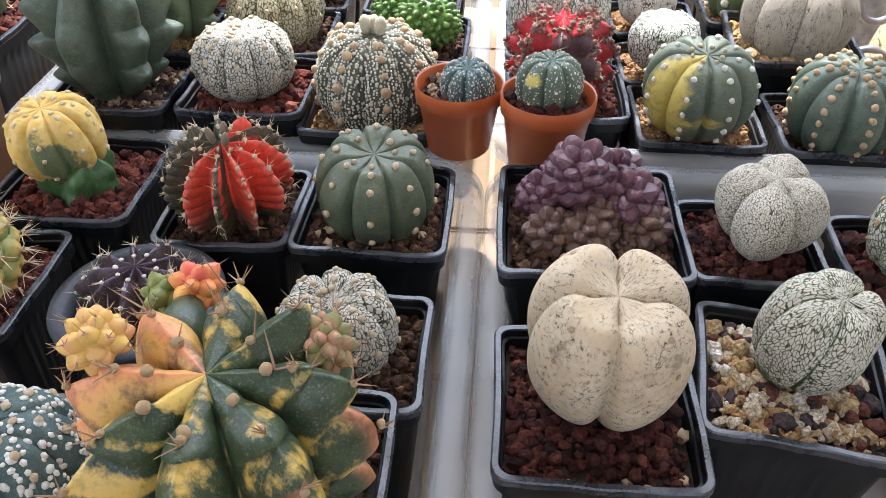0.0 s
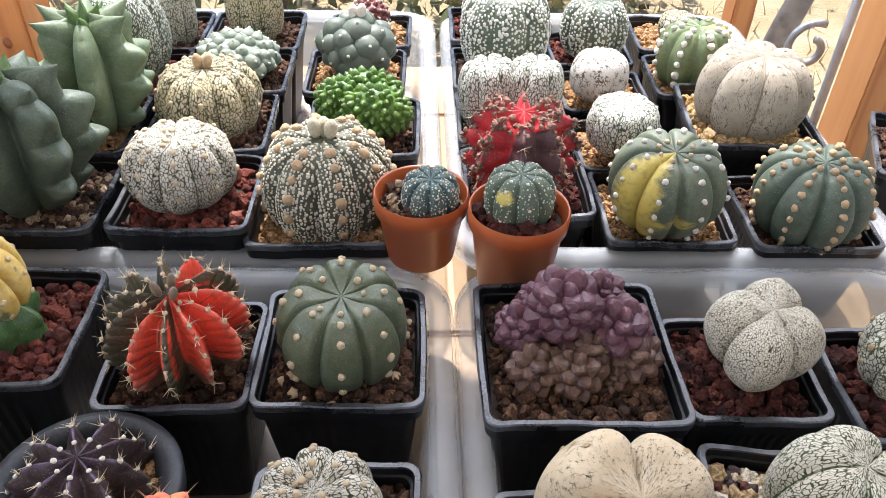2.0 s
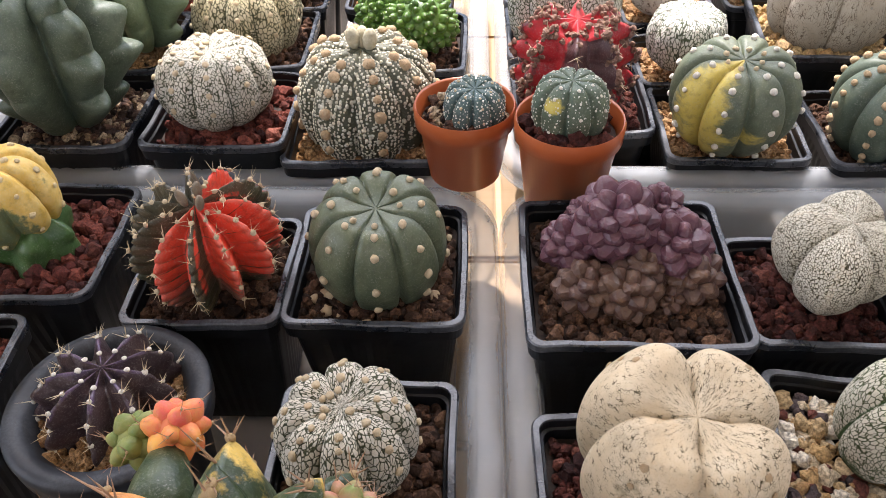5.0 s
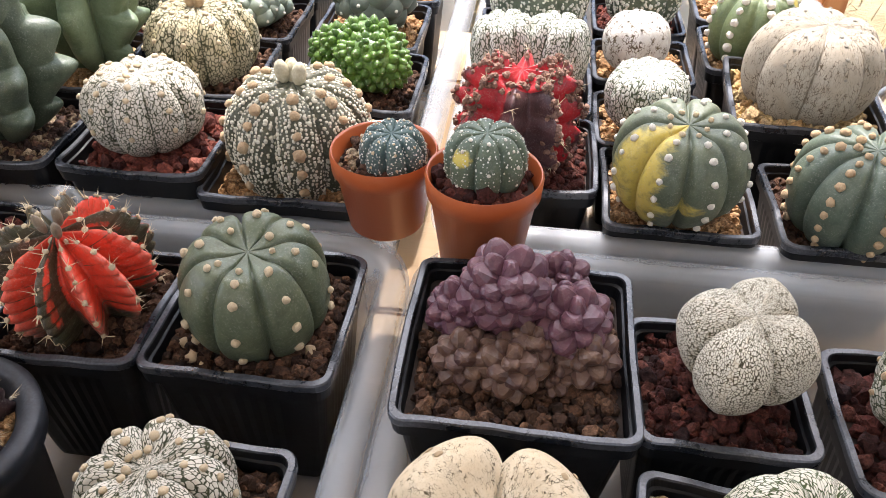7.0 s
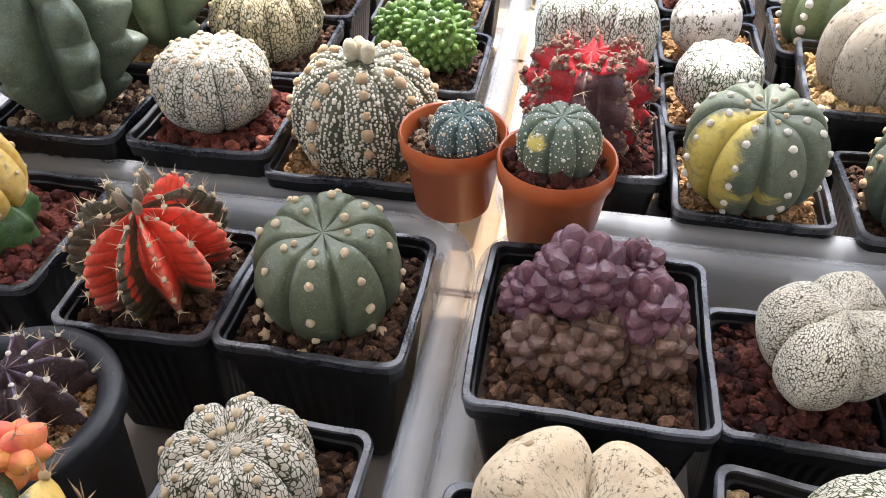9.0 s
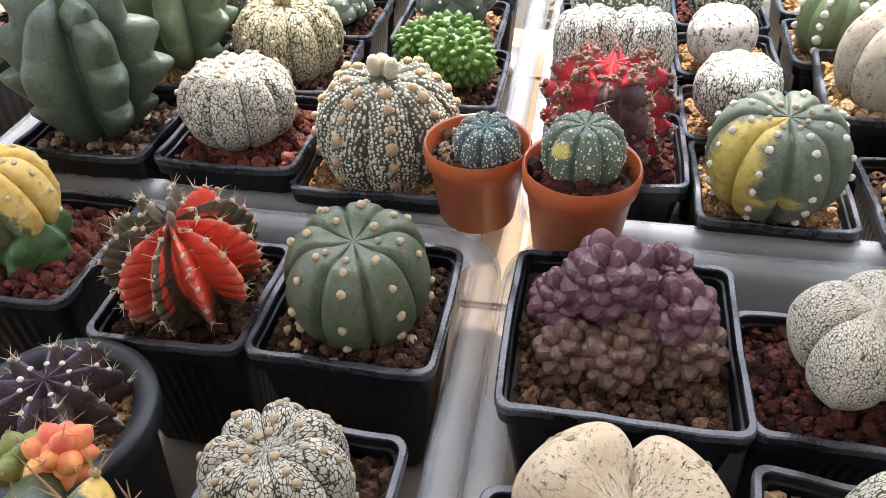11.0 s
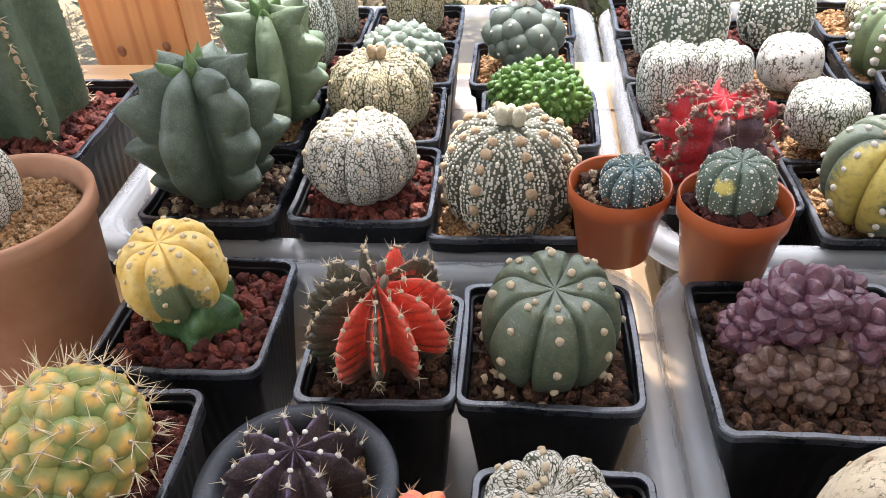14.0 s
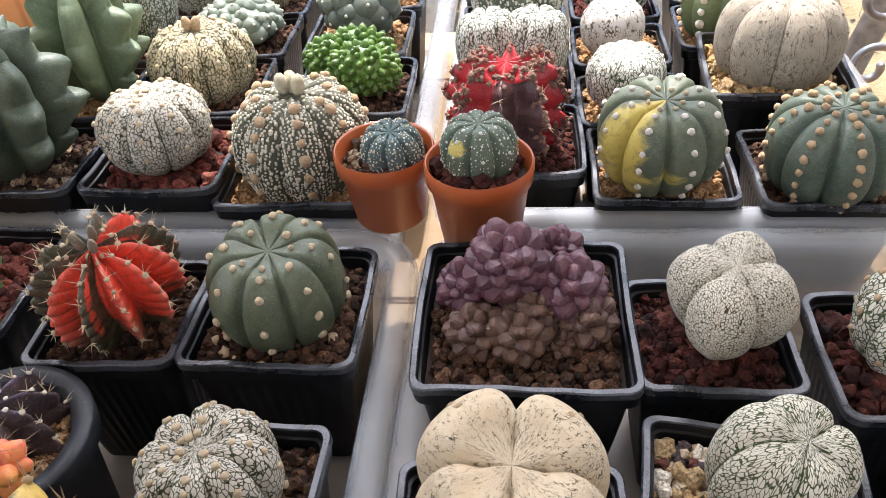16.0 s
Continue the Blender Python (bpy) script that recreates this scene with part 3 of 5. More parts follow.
def needles(stem, P, fr, mat):
    """The first 300 spines are parts of their own; the rest is joined."""
    pieces("spine", NEEDLE, "spine", mat, stem, P[:300], fr[:300])
    if len(P) > 300:
        mesh_from("spine_rest", *batch(NEEDLE, P[300:], fr[300:]), mat, stem, kind="stuff")


def fib_sphere(n, low=-0.5):
    k = np.arange(n)
    z = 1 - (k + 0.5) / n * (1 - low)
    a = k * 2.399963
    r = np.sqrt(1 - z * z)
    return np.stack([r * np.cos(a), r * np.sin(a), z], 1)


def chinned_knob():
    """A blocky rounded tubercle with a chin below its blunt tip; tone rises towards the tip, for a painted highlight.
    """
    v, tone = [], []
    rings = ((-0.6, 0.85, 0.0), (0.0, 1.0, 0.0), (0.42, 0.92, 0.12), (0.76, 0.66, 0.32), (1.0, 0.36, 0.55), (1.08, 0.12, 0.3))
    for z, r, tn in rings:
        for k in range(10):
            a = k * math.pi / 5 + 0.31
            q = (abs(math.cos(a)) ** 3.2 + abs(math.sin(a)) ** 3.2) ** (-1 / 3.2)
            crease = 1 - 0.12 * (k in (2, 7)) * (z > 0)
            v.append((r * q * crease * math.cos(a) * 1.06, r * q * crease * math.sin(a) * 0.9 - 0.22 * max(z, 0), z + 0.1 * (math.sin(a) < -0.3) * (0 < z < 0.6)))
            tone.append(tn)
    v.append((0, -0.24, 1.08))
    tone.append(0.0)
    f = []
    for q in range(len(rings) - 1):
        for k in range(10):
            a, b = q * 10 + k, q * 10 + (k + 1) % 10
            f += [(a, b, b + 10), (a, b + 10, a + 10)]
    f += [(50 + k, 50 + (k + 1) % 10, 60) for k in range(10)]
    return np.array(v), np.array(f), np.array(tone)


BLOCK = chinned_knob()
KNOBBY = ICO2[0].copy()
KNOBBY[:, :2] *= 1 - 0.38 * np.clip(KNOBBY[:, 2:3], 0, 1)
KNOBBY = (KNOBBY, ICO2[1], np.clip(KNOBBY[:, 2], 0, 1) ** 1.5)


def tubercled(name, parent, place, radii, count, size, length, mat, label="", low=-0.55, tip=None, tip_size=0.0, core=0.88, tilt=(0, 0), single=True, blocky=False, spine=None):
    """A head covered with separate wart-like tubercles, each with its areole."""
    d = fib_sphere(count, low)
    d = d + RNG.normal(0, 0.05, d.shape)
    d /= np.linalg.norm(d, axis=1, keepdims=True)
    R = np.array(radii)
    P = d * R * core
    N = d / R
    N /= np.linalg.norm(N, axis=1, keepdims=True)
    s = size * RNG.uniform(0.8, 1.2, count)
    shape = BLOCK if blocky else KNOBBY
    fr = frames_on(N, s * RNG.uniform(0.9, 1.15, count), s, s * length)
    body = (ICO3[0] * R * (core + 0.02), ICO3[1])
    if single:
        ob = mesh_from(name, *body, mat, parent, label)
        pieces("tubercle", shape, "block" if blocky else "knob", mat, ob, P, fr)
    else:
        ob = mesh_from(name, *joined(body, batch(shape[:2], P, fr)), mat, parent, label, kind="stuff")
    ob.matrix_local = pose(*place, tilt[0], tilt[1], 0)
    if tip:
        T = P + N * (s * length * (1.1 if blocky else 0.93))[:, None]
        if single:
            pieces("areole", ICO2, "areole", tip, ob, T, frames_on(N, tip_size, tip_size, tip_size))
        else:
            mesh_from("areole_wool", *batch(ICO1, T, frames_on(N, tip_size, tip_size, tip_size)), tip, ob, "pale woolly tips", kind="stuff")
    if spine:
        length, each, thick, smat = spine
        D = np.repeat(N, each, 0) + RNG.normal(0, 0.62, (count * each, 3))
        needles(ob, np.repeat(P + N * (s * 0.9)[:, None], each, 0), frames_on(D, thick, thick, length * RNG.uniform(0.6, 1.2, len(D))), smat)
    return ob


# ---- the setting ----
def structure(name, bm, mat, label):
    return tagged(part(name, bm, mat, None), label, kind="structure")


structure("ground", box_bm(-400, 400, -400, 400, -1.02, -0.9), simple("dry_grass_ground", (0.42, 0.31, 0.16), (0.55, 0.43, 0.26), 5, (0.9, 1.0), 60, 0.8, 0.02, detail=8.0), "dry straw-coloured ground outside the window")
structure("floor", box_bm(-1.4, 1.4, -1.4, 0.9, -0.86, -0.8), simple("floor_boards", (0.3, 0.2, 0.12), (0.38, 0.27, 0.17), 8, (0.5, 0.7), 200, 0.2, stretch=(1, 8, 8)), "wooden floor under the shelf")


def plank_shelf():
    shelf = new("plant_shelf")
    tagged(shelf, "light pine plank shelf below the window", "shelf")
    edges = [-0.30, -0.15, 0.0, 0.145, 0.29, 0.425, 0.57, 0.715, 0.82]
    for k in range(len(edges) - 1):
        part("plank", box_bm(-0.62, 0.385 if edges[k] < 0.5 else 0.302, edges[k] + 0.0012, edges[k + 1] - 0.0012, -0.026, -0.001, 0.002), SHELF, shelf)
    for x in (-0.55, 0.25):
        for y in (-0.24, 0.74):
            part("leg", box_bm(x - 0.035, x + 0.035, y - 0.035, y + 0.035, -0.8, -0.027, 0.003), SHELF, shelf)
    return shelf


plank_shelf()


def wall_with_opening(name, axis, at, thick, lo, hi, z0, z1, o0, o1, oz0, oz1, label):
    """A wall across x (axis 0) or y (axis 1), with one opening right through it."""
    bm = bmesh.new()
    for a, b, c, d in ((lo, o0, z0, z1), (o1, hi, z0, z1), (o0, o1, z0, oz0), (o0, o1, oz1, z1)):
        if b - a < 1e-4 or d - c < 1e-4:
            continue
        p = box_bm(a, b, at, at + thick, c, d) if axis == 0 else box_bm(at, at + thick, a, b, c, d)
        me = bpy.data.meshes.new("piece")
        p.to_mesh(me)
        p.free()
        bm.from_mesh(me)
        bpy.data.meshes.remove(me)
    return structure(name, bm, PLASTER, label)


# Unseen head of this opening is set to keep sun off the front rows.
wall_with_opening("wall_north", 0, 0.865, 0.09, -1.4, 1.4, -0.8, 1.5, -1.25, 1.25, -0.30, 1.03, "wall with a wide low window")
# South and west walls are unseen, their windows added beside the fill lamps.
wall_with_opening("wall_south", 0, -1.49, 0.09, -1.4, 1.4, -0.8, 1.5, -0.5, 1.0, 0.5, 1.5 - 0.02, "unseen wall behind the viewer with an added window")
wall_with_opening("wall_west", 1, -1.49, 0.09, -1.49, 0.955, -0.8, 1.5, -0.5, 0.5, 0.35, 1.15, "unseen side wall with an added window")
structure("wall_east", box_bm(1.4, 1.49, -1.49, 0.955, -0.8, 1.5), PLASTER, "plain painted side wall")
structure("ceiling", box_bm(-1.49, 1.49, -1.49, 0.955, 1.5, 1.56), PLASTER, "plain painted ceiling")


def post(name, x0, x1, y0, y1, z0, z1, mat, label, knots=()):
    ob = new(name)
    tagged(ob, label, "window post", kind="structure")
    part("timber", box_bm(x0, x1, y0, y1, z0, z1, 0.002), mat, ob)
    for kx, kz, r in knots:
        v, f = ICO2
        mesh_from("knot", v * np.array([r, 0.0012, r * 1.3]) + np.array([kx, y0, kz]), f, KNOT, ob, "dark pine knot")
    return ob


KNOT = simple("pine_knot", (0.2, 0.075, 0.03), (0.3, 0.12, 0.05), 200, (0.5, 0.6), 900, 0.2)
post("window_post", -0.548, -0.437, 0.862, 0.93, -0.31, 1.04, PINE, "wide varnished pine window post with knots", ((-0.515, -0.005, 0.0055), (-0.462, 0.0, 0.005), (-0.5, 0.12, 0.006)))
post("window_post", 0.49, 0.60, 0.862, 0.93, -0.31, 1.04, PINE, "wide varnished pine window post with knots", ((0.52, -0.03, 0.006), (0.56, 0.08, 0.005)))
post("window_mullion", 0.318, 0.342, 0.875, 0.905, -0.31, 1.04, PINE, "slim pine window bar")
post("window_mullion", -0.37, -0.348, 0.875, 0.905, -0.31, 1.04, GREYWOOD, "slim greyed wooden window bar")
tagged(part("window_sill", box_bm(-1.25, 1.25, 0.866, 0.95, -0.312, -0.285, 0.002), PINE, None), "pine window sill", kind="structure")
pane = tagged(part("window_pane", box_bm(-1.249, 1.249, 0.935, 0.938, -0.284, 1.029), GLASS, None), "clear window glass", kind="structure")
pane.visible_shadow = False


def tube(points, r, closed=False):
    """A bent round bar through a row of points."""
    pts = [Vector(p) for p in points]
    rings = []
    for i, p in enumerate(pts):
        d = (pts[min(i + 1, len(pts) - 1)] - pts[max(i - 1, 0)]).normalized()
        a = d.cross(Vector((0.3, 1, 0.2))).normalized()
        b = d.cross(a)
        rr = r[i] if isinstance(r, (list, tuple)) else r
        rings.append(np.array([(p + a * math.cos(t) * rr + b * math.sin(t) * rr)[:] for t in np.arange(8) * math.pi / 4]))
    return loft(rings, True, True)


scroll = new("iron_bracket")
tagged(scroll, "grey iron scroll bracket outside the window", "bracket")
mesh_from("scroll", *tube([(0.474 + 0.034 * (1 - k / 60) * math.cos(k * 0.16 + 1.2), 0.985, -0.05 + 0.034 * (1 - k / 60) * math.sin(k * 0.16 + 1.2)) for k in range(40)], 0.005), IRON, scroll)
mesh_from("scroll", *tube([(0.474 + 0.03 * (1 - k / 60) * math.cos(k * 0.16 + 0.4), 0.985, -0.135 + 0.03 * (1 - k / 60) * math.sin(k * 0.16 + 0.4)) for k in range(40)], 0.005), IRON, scroll)
mesh_from("bar", *tube([(0.515, 0.985, 0.25), (0.515, 0.985, -0.4), (0.515, 0.985, -0.9)], 0.006), IRON, scroll)

BARK = simple("grey_bark", (0.13, 0.11, 0.1), (0.24, 0.21, 0.19), 30, (0.85, 0.95), 120, 0.6, 0.003)
LEAF = simple("shrub_leaf", (0.055, 0.085, 0.03), (0.11, 0.13, 0.05), 20, (0.5, 0.7), 200, 0.3)
STRAW = simple("straw", (0.5, 0.38, 0.2), (0.62, 0.5, 0.3), 40, (0.8, 0.9), 300, 0.3)


def garden_tree(x, y, lean, height, r, crown, leaves):
    tree = new("garden_tree")
    tagged(tree, "small garden tree with a slim grey trunk", "tree")
    tree.location = (x, y, -0.9)
    pts = [(lean * k / 8 + 0.02 * math.sin(k * 1.7 + x), 0.02 * math.sin(k * 2.1), height * k / 8) for k in range(9)]
    mesh_from("trunk", *tube(pts, [r * (1 - 0.07 * k) for k in range(9)]), BARK, tree)
    rng = np.random.default_rng(int(abs(x) * 100) + 3)
    ends = []
    for k in range(7):
        b0 = Vector(pts[5 + k % 4])
        d = Vector((rng.normal(), rng.normal(), 0.7 + rng.random())).normalized() * crown * 0.8
        mesh_from("limb", *tube([b0, b0 + d * 0.5 + Vector((0, 0, 0.03)), b0 + d], [r * 0.45, r * 0.3, r * 0.12]), BARK, tree)
        ends.append(b0 + d)
    P = np.array([np.array(ends[i % 7]) + rng.normal(0, crown * 0.35, 3) for i in range(leaves)])
    q = np.array([[-0.5, 0, 0], [0, -0.22, 0.03], [0.5, 0, 0], [0, 0.22, 0.03]]), np.array([[0, 1, 2, 3]])
    fr = random_frames(leaves, 0.06 * rng.uniform(0.6, 1.3, leaves))
    mesh_from("crown", *batch(q, P, fr), LEAF, tree, smooth=False, kind="stuff")
    return tree


garden_tree(0.86, 2.05, 0.5, 1.9, 0.04, 0.5, 500)
garden_tree(-0.6, 4.2, -0.2, 2.4, 0.05, 0.7, 700)
garden_tree(2.3, 5.5, 0.1, 2.6, 0.06, 0.8, 700)


def shrub(x, y, r, h):
    bush = new("garden_shrub")
    tagged(bush, "low dark green garden shrub", "shrub")
    bush.location = (x, y, -0.9)
    rng = np.random.default_rng(int(x * 31 + y * 17) + 500)
    mesh_from("stems", *joined_tubes([[(0, 0, 0), (rng.normal() * r * 0.3, rng.normal() * r * 0.3, h * 0.5), (rng.normal() * r * 0.6, rng.normal() * r * 0.6, h * 0.85)] for k in range(7)], 0.012), BARK, bush)
    n = 900
    d = rng.normal(size=(n, 3))
    d /= np.linalg.norm(d, axis=1, keepdims=True)
    rad = rng.uniform(0.45, 1.0, n) * (1 + 0.3 * np.sin(d[:, 0] * 5 + x) * np.cos(d[:, 1] * 4))
    P = d * rad[:, None] * np.array([r, r, h * 0.5]) + np.array([0, 0, h * 0.52])
    P[:, 2] = np.maximum(P[:, 2], 0.02)
    q = np.array([[-0.5, 0, 0], [0, -0.25, 0.03], [0.5, 0, 0], [0, 0.25, 0.03]]), np.array([[0, 1, 2, 3]])
    mesh_from("foliage", *batch(q, P, random_frames(n, 0.075 * rng.uniform(0.6, 1.4, n))), LEAF, bush, smooth=False, kind="stuff")
    return bush


def joined_tubes(rows, r):
    vs, fs, at = [], [], 0
    for pts in rows:
        v, f = tube(pts, [r, r * 0.7, r * 0.3])
        vs.append(v)
        fs += [tuple(i + at for i in face) for face in f]
        at += len(v)
    return np.concatenate(vs), fs


for sx, sy, sr, sh in ((-0.55, 3.1, 0.5, 0.75), (0.25, 2.9, 0.45, 0.7), (0.75, 3.3, 0.5, 0.8), (-1.6, 3.4, 0.6, 0.9), (2.6, 4.3, 0.7, 0.9), (-0.1, 4.6, 0.8, 1.1), (1.5, 5.6, 0.8, 1.2)):
    shrub(sx, sy, sr, sh)


def dry_tufts():
    rng = np.random.default_rng(5)
    n = 5200
    P = np.stack([rng.uniform(-2.5, 3.5, n), rng.uniform(1.05, 6.0, n), np.full(n, -0.9)], 1)
    D = np.stack([rng.normal(0, 0.6, n), rng.normal(0, 0.6, n), np.ones(n)], 1)
    v, f = batch(NEEDLE, P, frames_on(D, 0.004, 0.0015, rng.uniform(0.03, 0.11, n)))
    tagged(mesh_from("dry_grass", v, f, STRAW, None), "short dry straw-coloured grass outside", "grass", kind="stuff")


dry_tufts()


# ---- trays ----
def rect_ring(hx, hy, c, z, seg=8):
    pts = []
    for k, (sx, sy) in enumerate(((1, 1), (-1, 1), (-1, -1), (1, -1))):
        for j in range(seg + 1):
            a = k * math.pi / 2 + j / seg * math.pi / 2
            pts.append((sx * (hx - c) + c * math.cos(a), sy * (hy - c) + c * math.sin(a), z))
    return np.array(pts)


def tray(x0, x1, y0, y1, rim=0.066, label=""):
    ob = new("plastic_tray")
    tagged(ob, label, "tray", "storage trays on the shelf")
    ob.location = ((x0 + x1) / 2, (y0 + y1) / 2, 0)
    hx, hy = (x1 - x0) / 2, (y1 - y0) / 2
    i, c = 0.016, 0.035
    prof = [(0.030, 0.0), (0.024, 0.0), (0.021, 0.003), (i, rim - 0.012), (i - 0.001, rim - 0.004), (i - 0.003, rim - 0.001), (0.011, rim), (0.004, rim - 0.0008), (0.001, rim - 0.003), (0.0, rim - 0.007), (0.0, rim - 0.014), (0.0016, rim - 0.014),
            (0.0016, rim - 0.007), (0.004, rim - 0.0035), (0.011, rim - 0.0025), (i - 0.0018, rim - 0.0035), (i + 0.0014, rim - 0.012), (0.0225, 0.0042), (0.026, 0.0022), (0.032, 0.0022)]
    rings = [rect_ring(hx - d, hy - d, c - d * 0.6, z) for d, z in prof]
    base = rings[:5] + rings[14:]
    v, f = loft(base, True, True)
    mesh_from("basin", v, f, TRAY, ob)
    mesh_from("rim", *loft(rings[4:15], False, False), TRAY, ob, "rounded milky plastic rim")
    return ob


tray(-0.290, -0.0053, 0.03, 0.417, label="milky translucent plastic tray holding potted cacti")
tray(-0.0050, 0.276, 0.03, 0.417, label="milky translucent plastic tray holding potted cacti")
tray(-0.338, -0.008, 0.420, 0.805, label="milky translucent plastic tray holding potted cacti")
tray(-0.004, 0.284, 0.420, 0.805, label="milky translucent plastic tray holding potted cacti")


# ---- potted cacti ----
def loc(thing, x, y, z):
    return tuple(thing.matrix_world.inverted() @ Vector((x, y, z)))


def potted_at(*a, **k):
    t = potted(*a, **k)
    bpy.context.view_layer.update()
    return t


FACE = -math.pi / 2     # towards the viewer

# smooth grey-green star cactus
th = potted_at("potted_star_cactus", "smooth grey-green star cactus in black square pot, dark brown grit", -0.062, 0.334, 0.0405, 0.084, BROWN)
b = Body(0.0312, 0.0285, 8, 0.2, phase=FACE + 0.06, dip=0.2, p=0.62, power=4.5, wob=0.022)
st = b.build("stem", skin("grey_green_skin", (0.07, 0.09, 0.05), (0.115, 0.132, 0.075), rough=0.42), th, loc(th, -0.0615, 0.333, 0.0965), (9, 2), label="smooth grey-green ribbed body")
b.areoles(st, (-22, 10, 40, 64), 0.002, jitter=6, flat=0.85)
b.areoles(st, (79,), 0.0016, jitter=3, ribs=(0, 2, 3, 5, 7), flat=1.1)

PALESTONE = simple("pale_pebble", (0.4, 0.28, 0.16), (0.5, 0.38, 0.24), 300, (0.7, 0.85), 900, 0.5)


def accents(thing, z, spots, size=0.0028):
    """A few pale pebbles lying on the grit."""
    for k, (px, py) in enumerate(spots):
        v, f = STONES[k % len(STONES)]
        o = mesh_from("pebble", v * size * (0.8 + 0.15 * (k % 4)), f, PALESTONE, thing, "pale pebble on the grit")
        o.matrix_local = Matrix.Translation(loc(thing, px, py, z)) @ pose(0, 0, 0, 40 * k, 25 * k, 70 * k)


accents(th, 0.0765, ((-0.0925, 0.323), (-0.0905, 0.316), (-0.0865, 0.319), (-0.0835, 0.308), (-0.078, 0.304), (-0.047, 0.299), (-0.066, 0.3), (-0.036, 0.318)))

# red and green chin cactus
RED = skin("red_variegated_skin", (0.04, 0.042, 0.02), (0.085, 0.06, 0.034), (0.7, 0.06, 0.028), rough=0.36, blush=(0.72, 0.26, 0.18))
th = potted_at("potted_chin_cactus", "red and dark green variegated chin cactus in black square pot", -0.137, 0.327, 0.0355, 0.086, BROWN)
b = Body(0.0325, 0.0275, 11, 0.4, "sharp", phase=FACE + 0.1, dip=0.1, chins=13, chin=0.09, p=0.66, wob=0.035, power=1.3, notch=0.6)
# Besides variegation, tone paints shading into the lower body and the chin notches.
st = b.build("stem", RED, th, loc(th, -0.137, 0.327, 0.1025), (12, 3), blush=lambda T, P, k: 0.5 * np.clip(0.1 - P, 0, 1) * np.isin(k, (1, 10)) + 0.25 * (np.abs(np.cos(5.5 * (T - FACE - 0.1))) > 0.96) * np.isin(k, (1, 2, 3, 10)), label="deeply ribbed red and green body", tone=lambda T, P, k: np.isin(k, (1, 2, 3, 5, 10)) * 0.8 + np.isin(k, (0, 4)) * (0.3 + 0.3 * np.sin(T * 40)) - 0.8 * np.clip(0.05 - P, 0, 1) - 0.3 * (np.abs(np.sin(((P / np.pi + 0.5) * 13 + 0.25 * np.mod(k, 2)) * np.pi)) < 0.14), res=14, nph=110)
b.areoles(st, (-20, 3, 25, 45, 62, 78), 0.0012, jitter=3, extra=8)
b.spines(st, (-20, 3, 25, 45, 62, 78), 0.006, each=4, thick=0.0002, spread=0.7)
v, f = batch(ICO2, np.array([[0.002, 0.003, 0.031], [-0.004, -0.001, 0.030], [0.004, -0.003, 0.030]]), frames_on(np.array([[0.1, 0, 1], [-0.2, 0, 1], [0.2, -0.1, 1.0]]), 0.002, 0.002, 0.0055))
BUDSKIN = skin("bud_skin", (0.16, 0.13, 0.09), (0.24, 0.18, 0.12))
for q in range(3):
    mesh_from("flower_bud", v[q * 42:(q + 1) * 42], ICO2[1], BUDSKIN, st, "small brownish flower bud")

# yellow grafted star cactus
th = potted_at("grafted_star_cactus", "yellow star cactus grafted on a green stock in black square pot", -0.232, 0.348, 0.0415, 0.085, LAVA, size=0.0031)
b2 = Body(0.022, 0.019, 5, 0.34, "sharp", phase=FACE + 0.2, dip=0.0, p=0.6, chins=3, chin=0.14)
b2.build("rootstock", skin("stock_green", (0.035, 0.085, 0.022), (0.06, 0.125, 0.035), rough=0.4), th, loc(th, -0.230, 0.346, 0.083), (0, 18), label="glossy green ribbed rootstock")
b = Body(0.0245, 0.0235, 8, 0.19, phase=FACE + 0.2, dip=0.14, p=0.66, power=2.6, wob=0.035)
st = b.build("stem", skin("yellow_variegated_skin", (0.66, 0.42, 0.075), (0.74, 0.54, 0.19), (0.13, 0.16, 0.075), rough=0.55, scale=140, ragged=1.5), th, loc(th, -0.239, 0.350, 0.1075), (9, -4), label="wrinkled yellow body with green patches", tone=lambda T, P, k: np.exp(-((T - FACE - 0.25) / 0.75) ** 2) * np.exp(-((P + 0.15) / 0.8) ** 2) * 0.85 + 0.16 * np.sin(4 * T + 3 * P) + 0.06)
b.areoles(st, (-25, 5, 32, 55, 74), 0.0015, simple("cream_areole_wool", (0.72, 0.58, 0.33), (0.64, 0.5, 0.28), 500, (0.9, 0.95), 3000, 0.6), jitter=5)

# green and yellow spiny chin cactus
th = potted_at("potted_chin_cactus", "green chin cactus with yellow tubercles and pale spines, red grit", -0.2475, 0.256, 0.0385, 0.088, LAVA)
GYEL = skin("green_yellow_skin", (0.15, 0.22, 0.06), (0.42, 0.35, 0.1), (0.75, 0.42, 0.1), rough=0.42, piece=True)
tubercled("stem", th, loc(th, -0.251, 0.259, 0.0965), (0.0305, 0.0305, 0.0285), 80, 0.0066, 0.75, GYEL, "tubercled green and yellow body", low=-0.75, tip=WOOL, tip_size=0.0011, core=0.86, tilt=(12, 0), spine=(0.0105, 6, 0.00028, SPINE))

# dark purple chin cactus in the round pot
th = potted_at("potted_chin_cactus", "dark purple chin cactus in round grey-rimmed black pot", -0.160, 0.2505, 0.0395, 0.088, OCHRE, shape="round", mat=GREYRIM, pot_label="round dusty grey plastic pot", lip=0.0085, size=0.0018, fill=0.010)
b = Body(0.029, 0.0205, 9, 0.46, "sharp", phase=FACE + 0.1, dip=0.12, p=0.62, chins=5, chin=0.12, power=0.85)
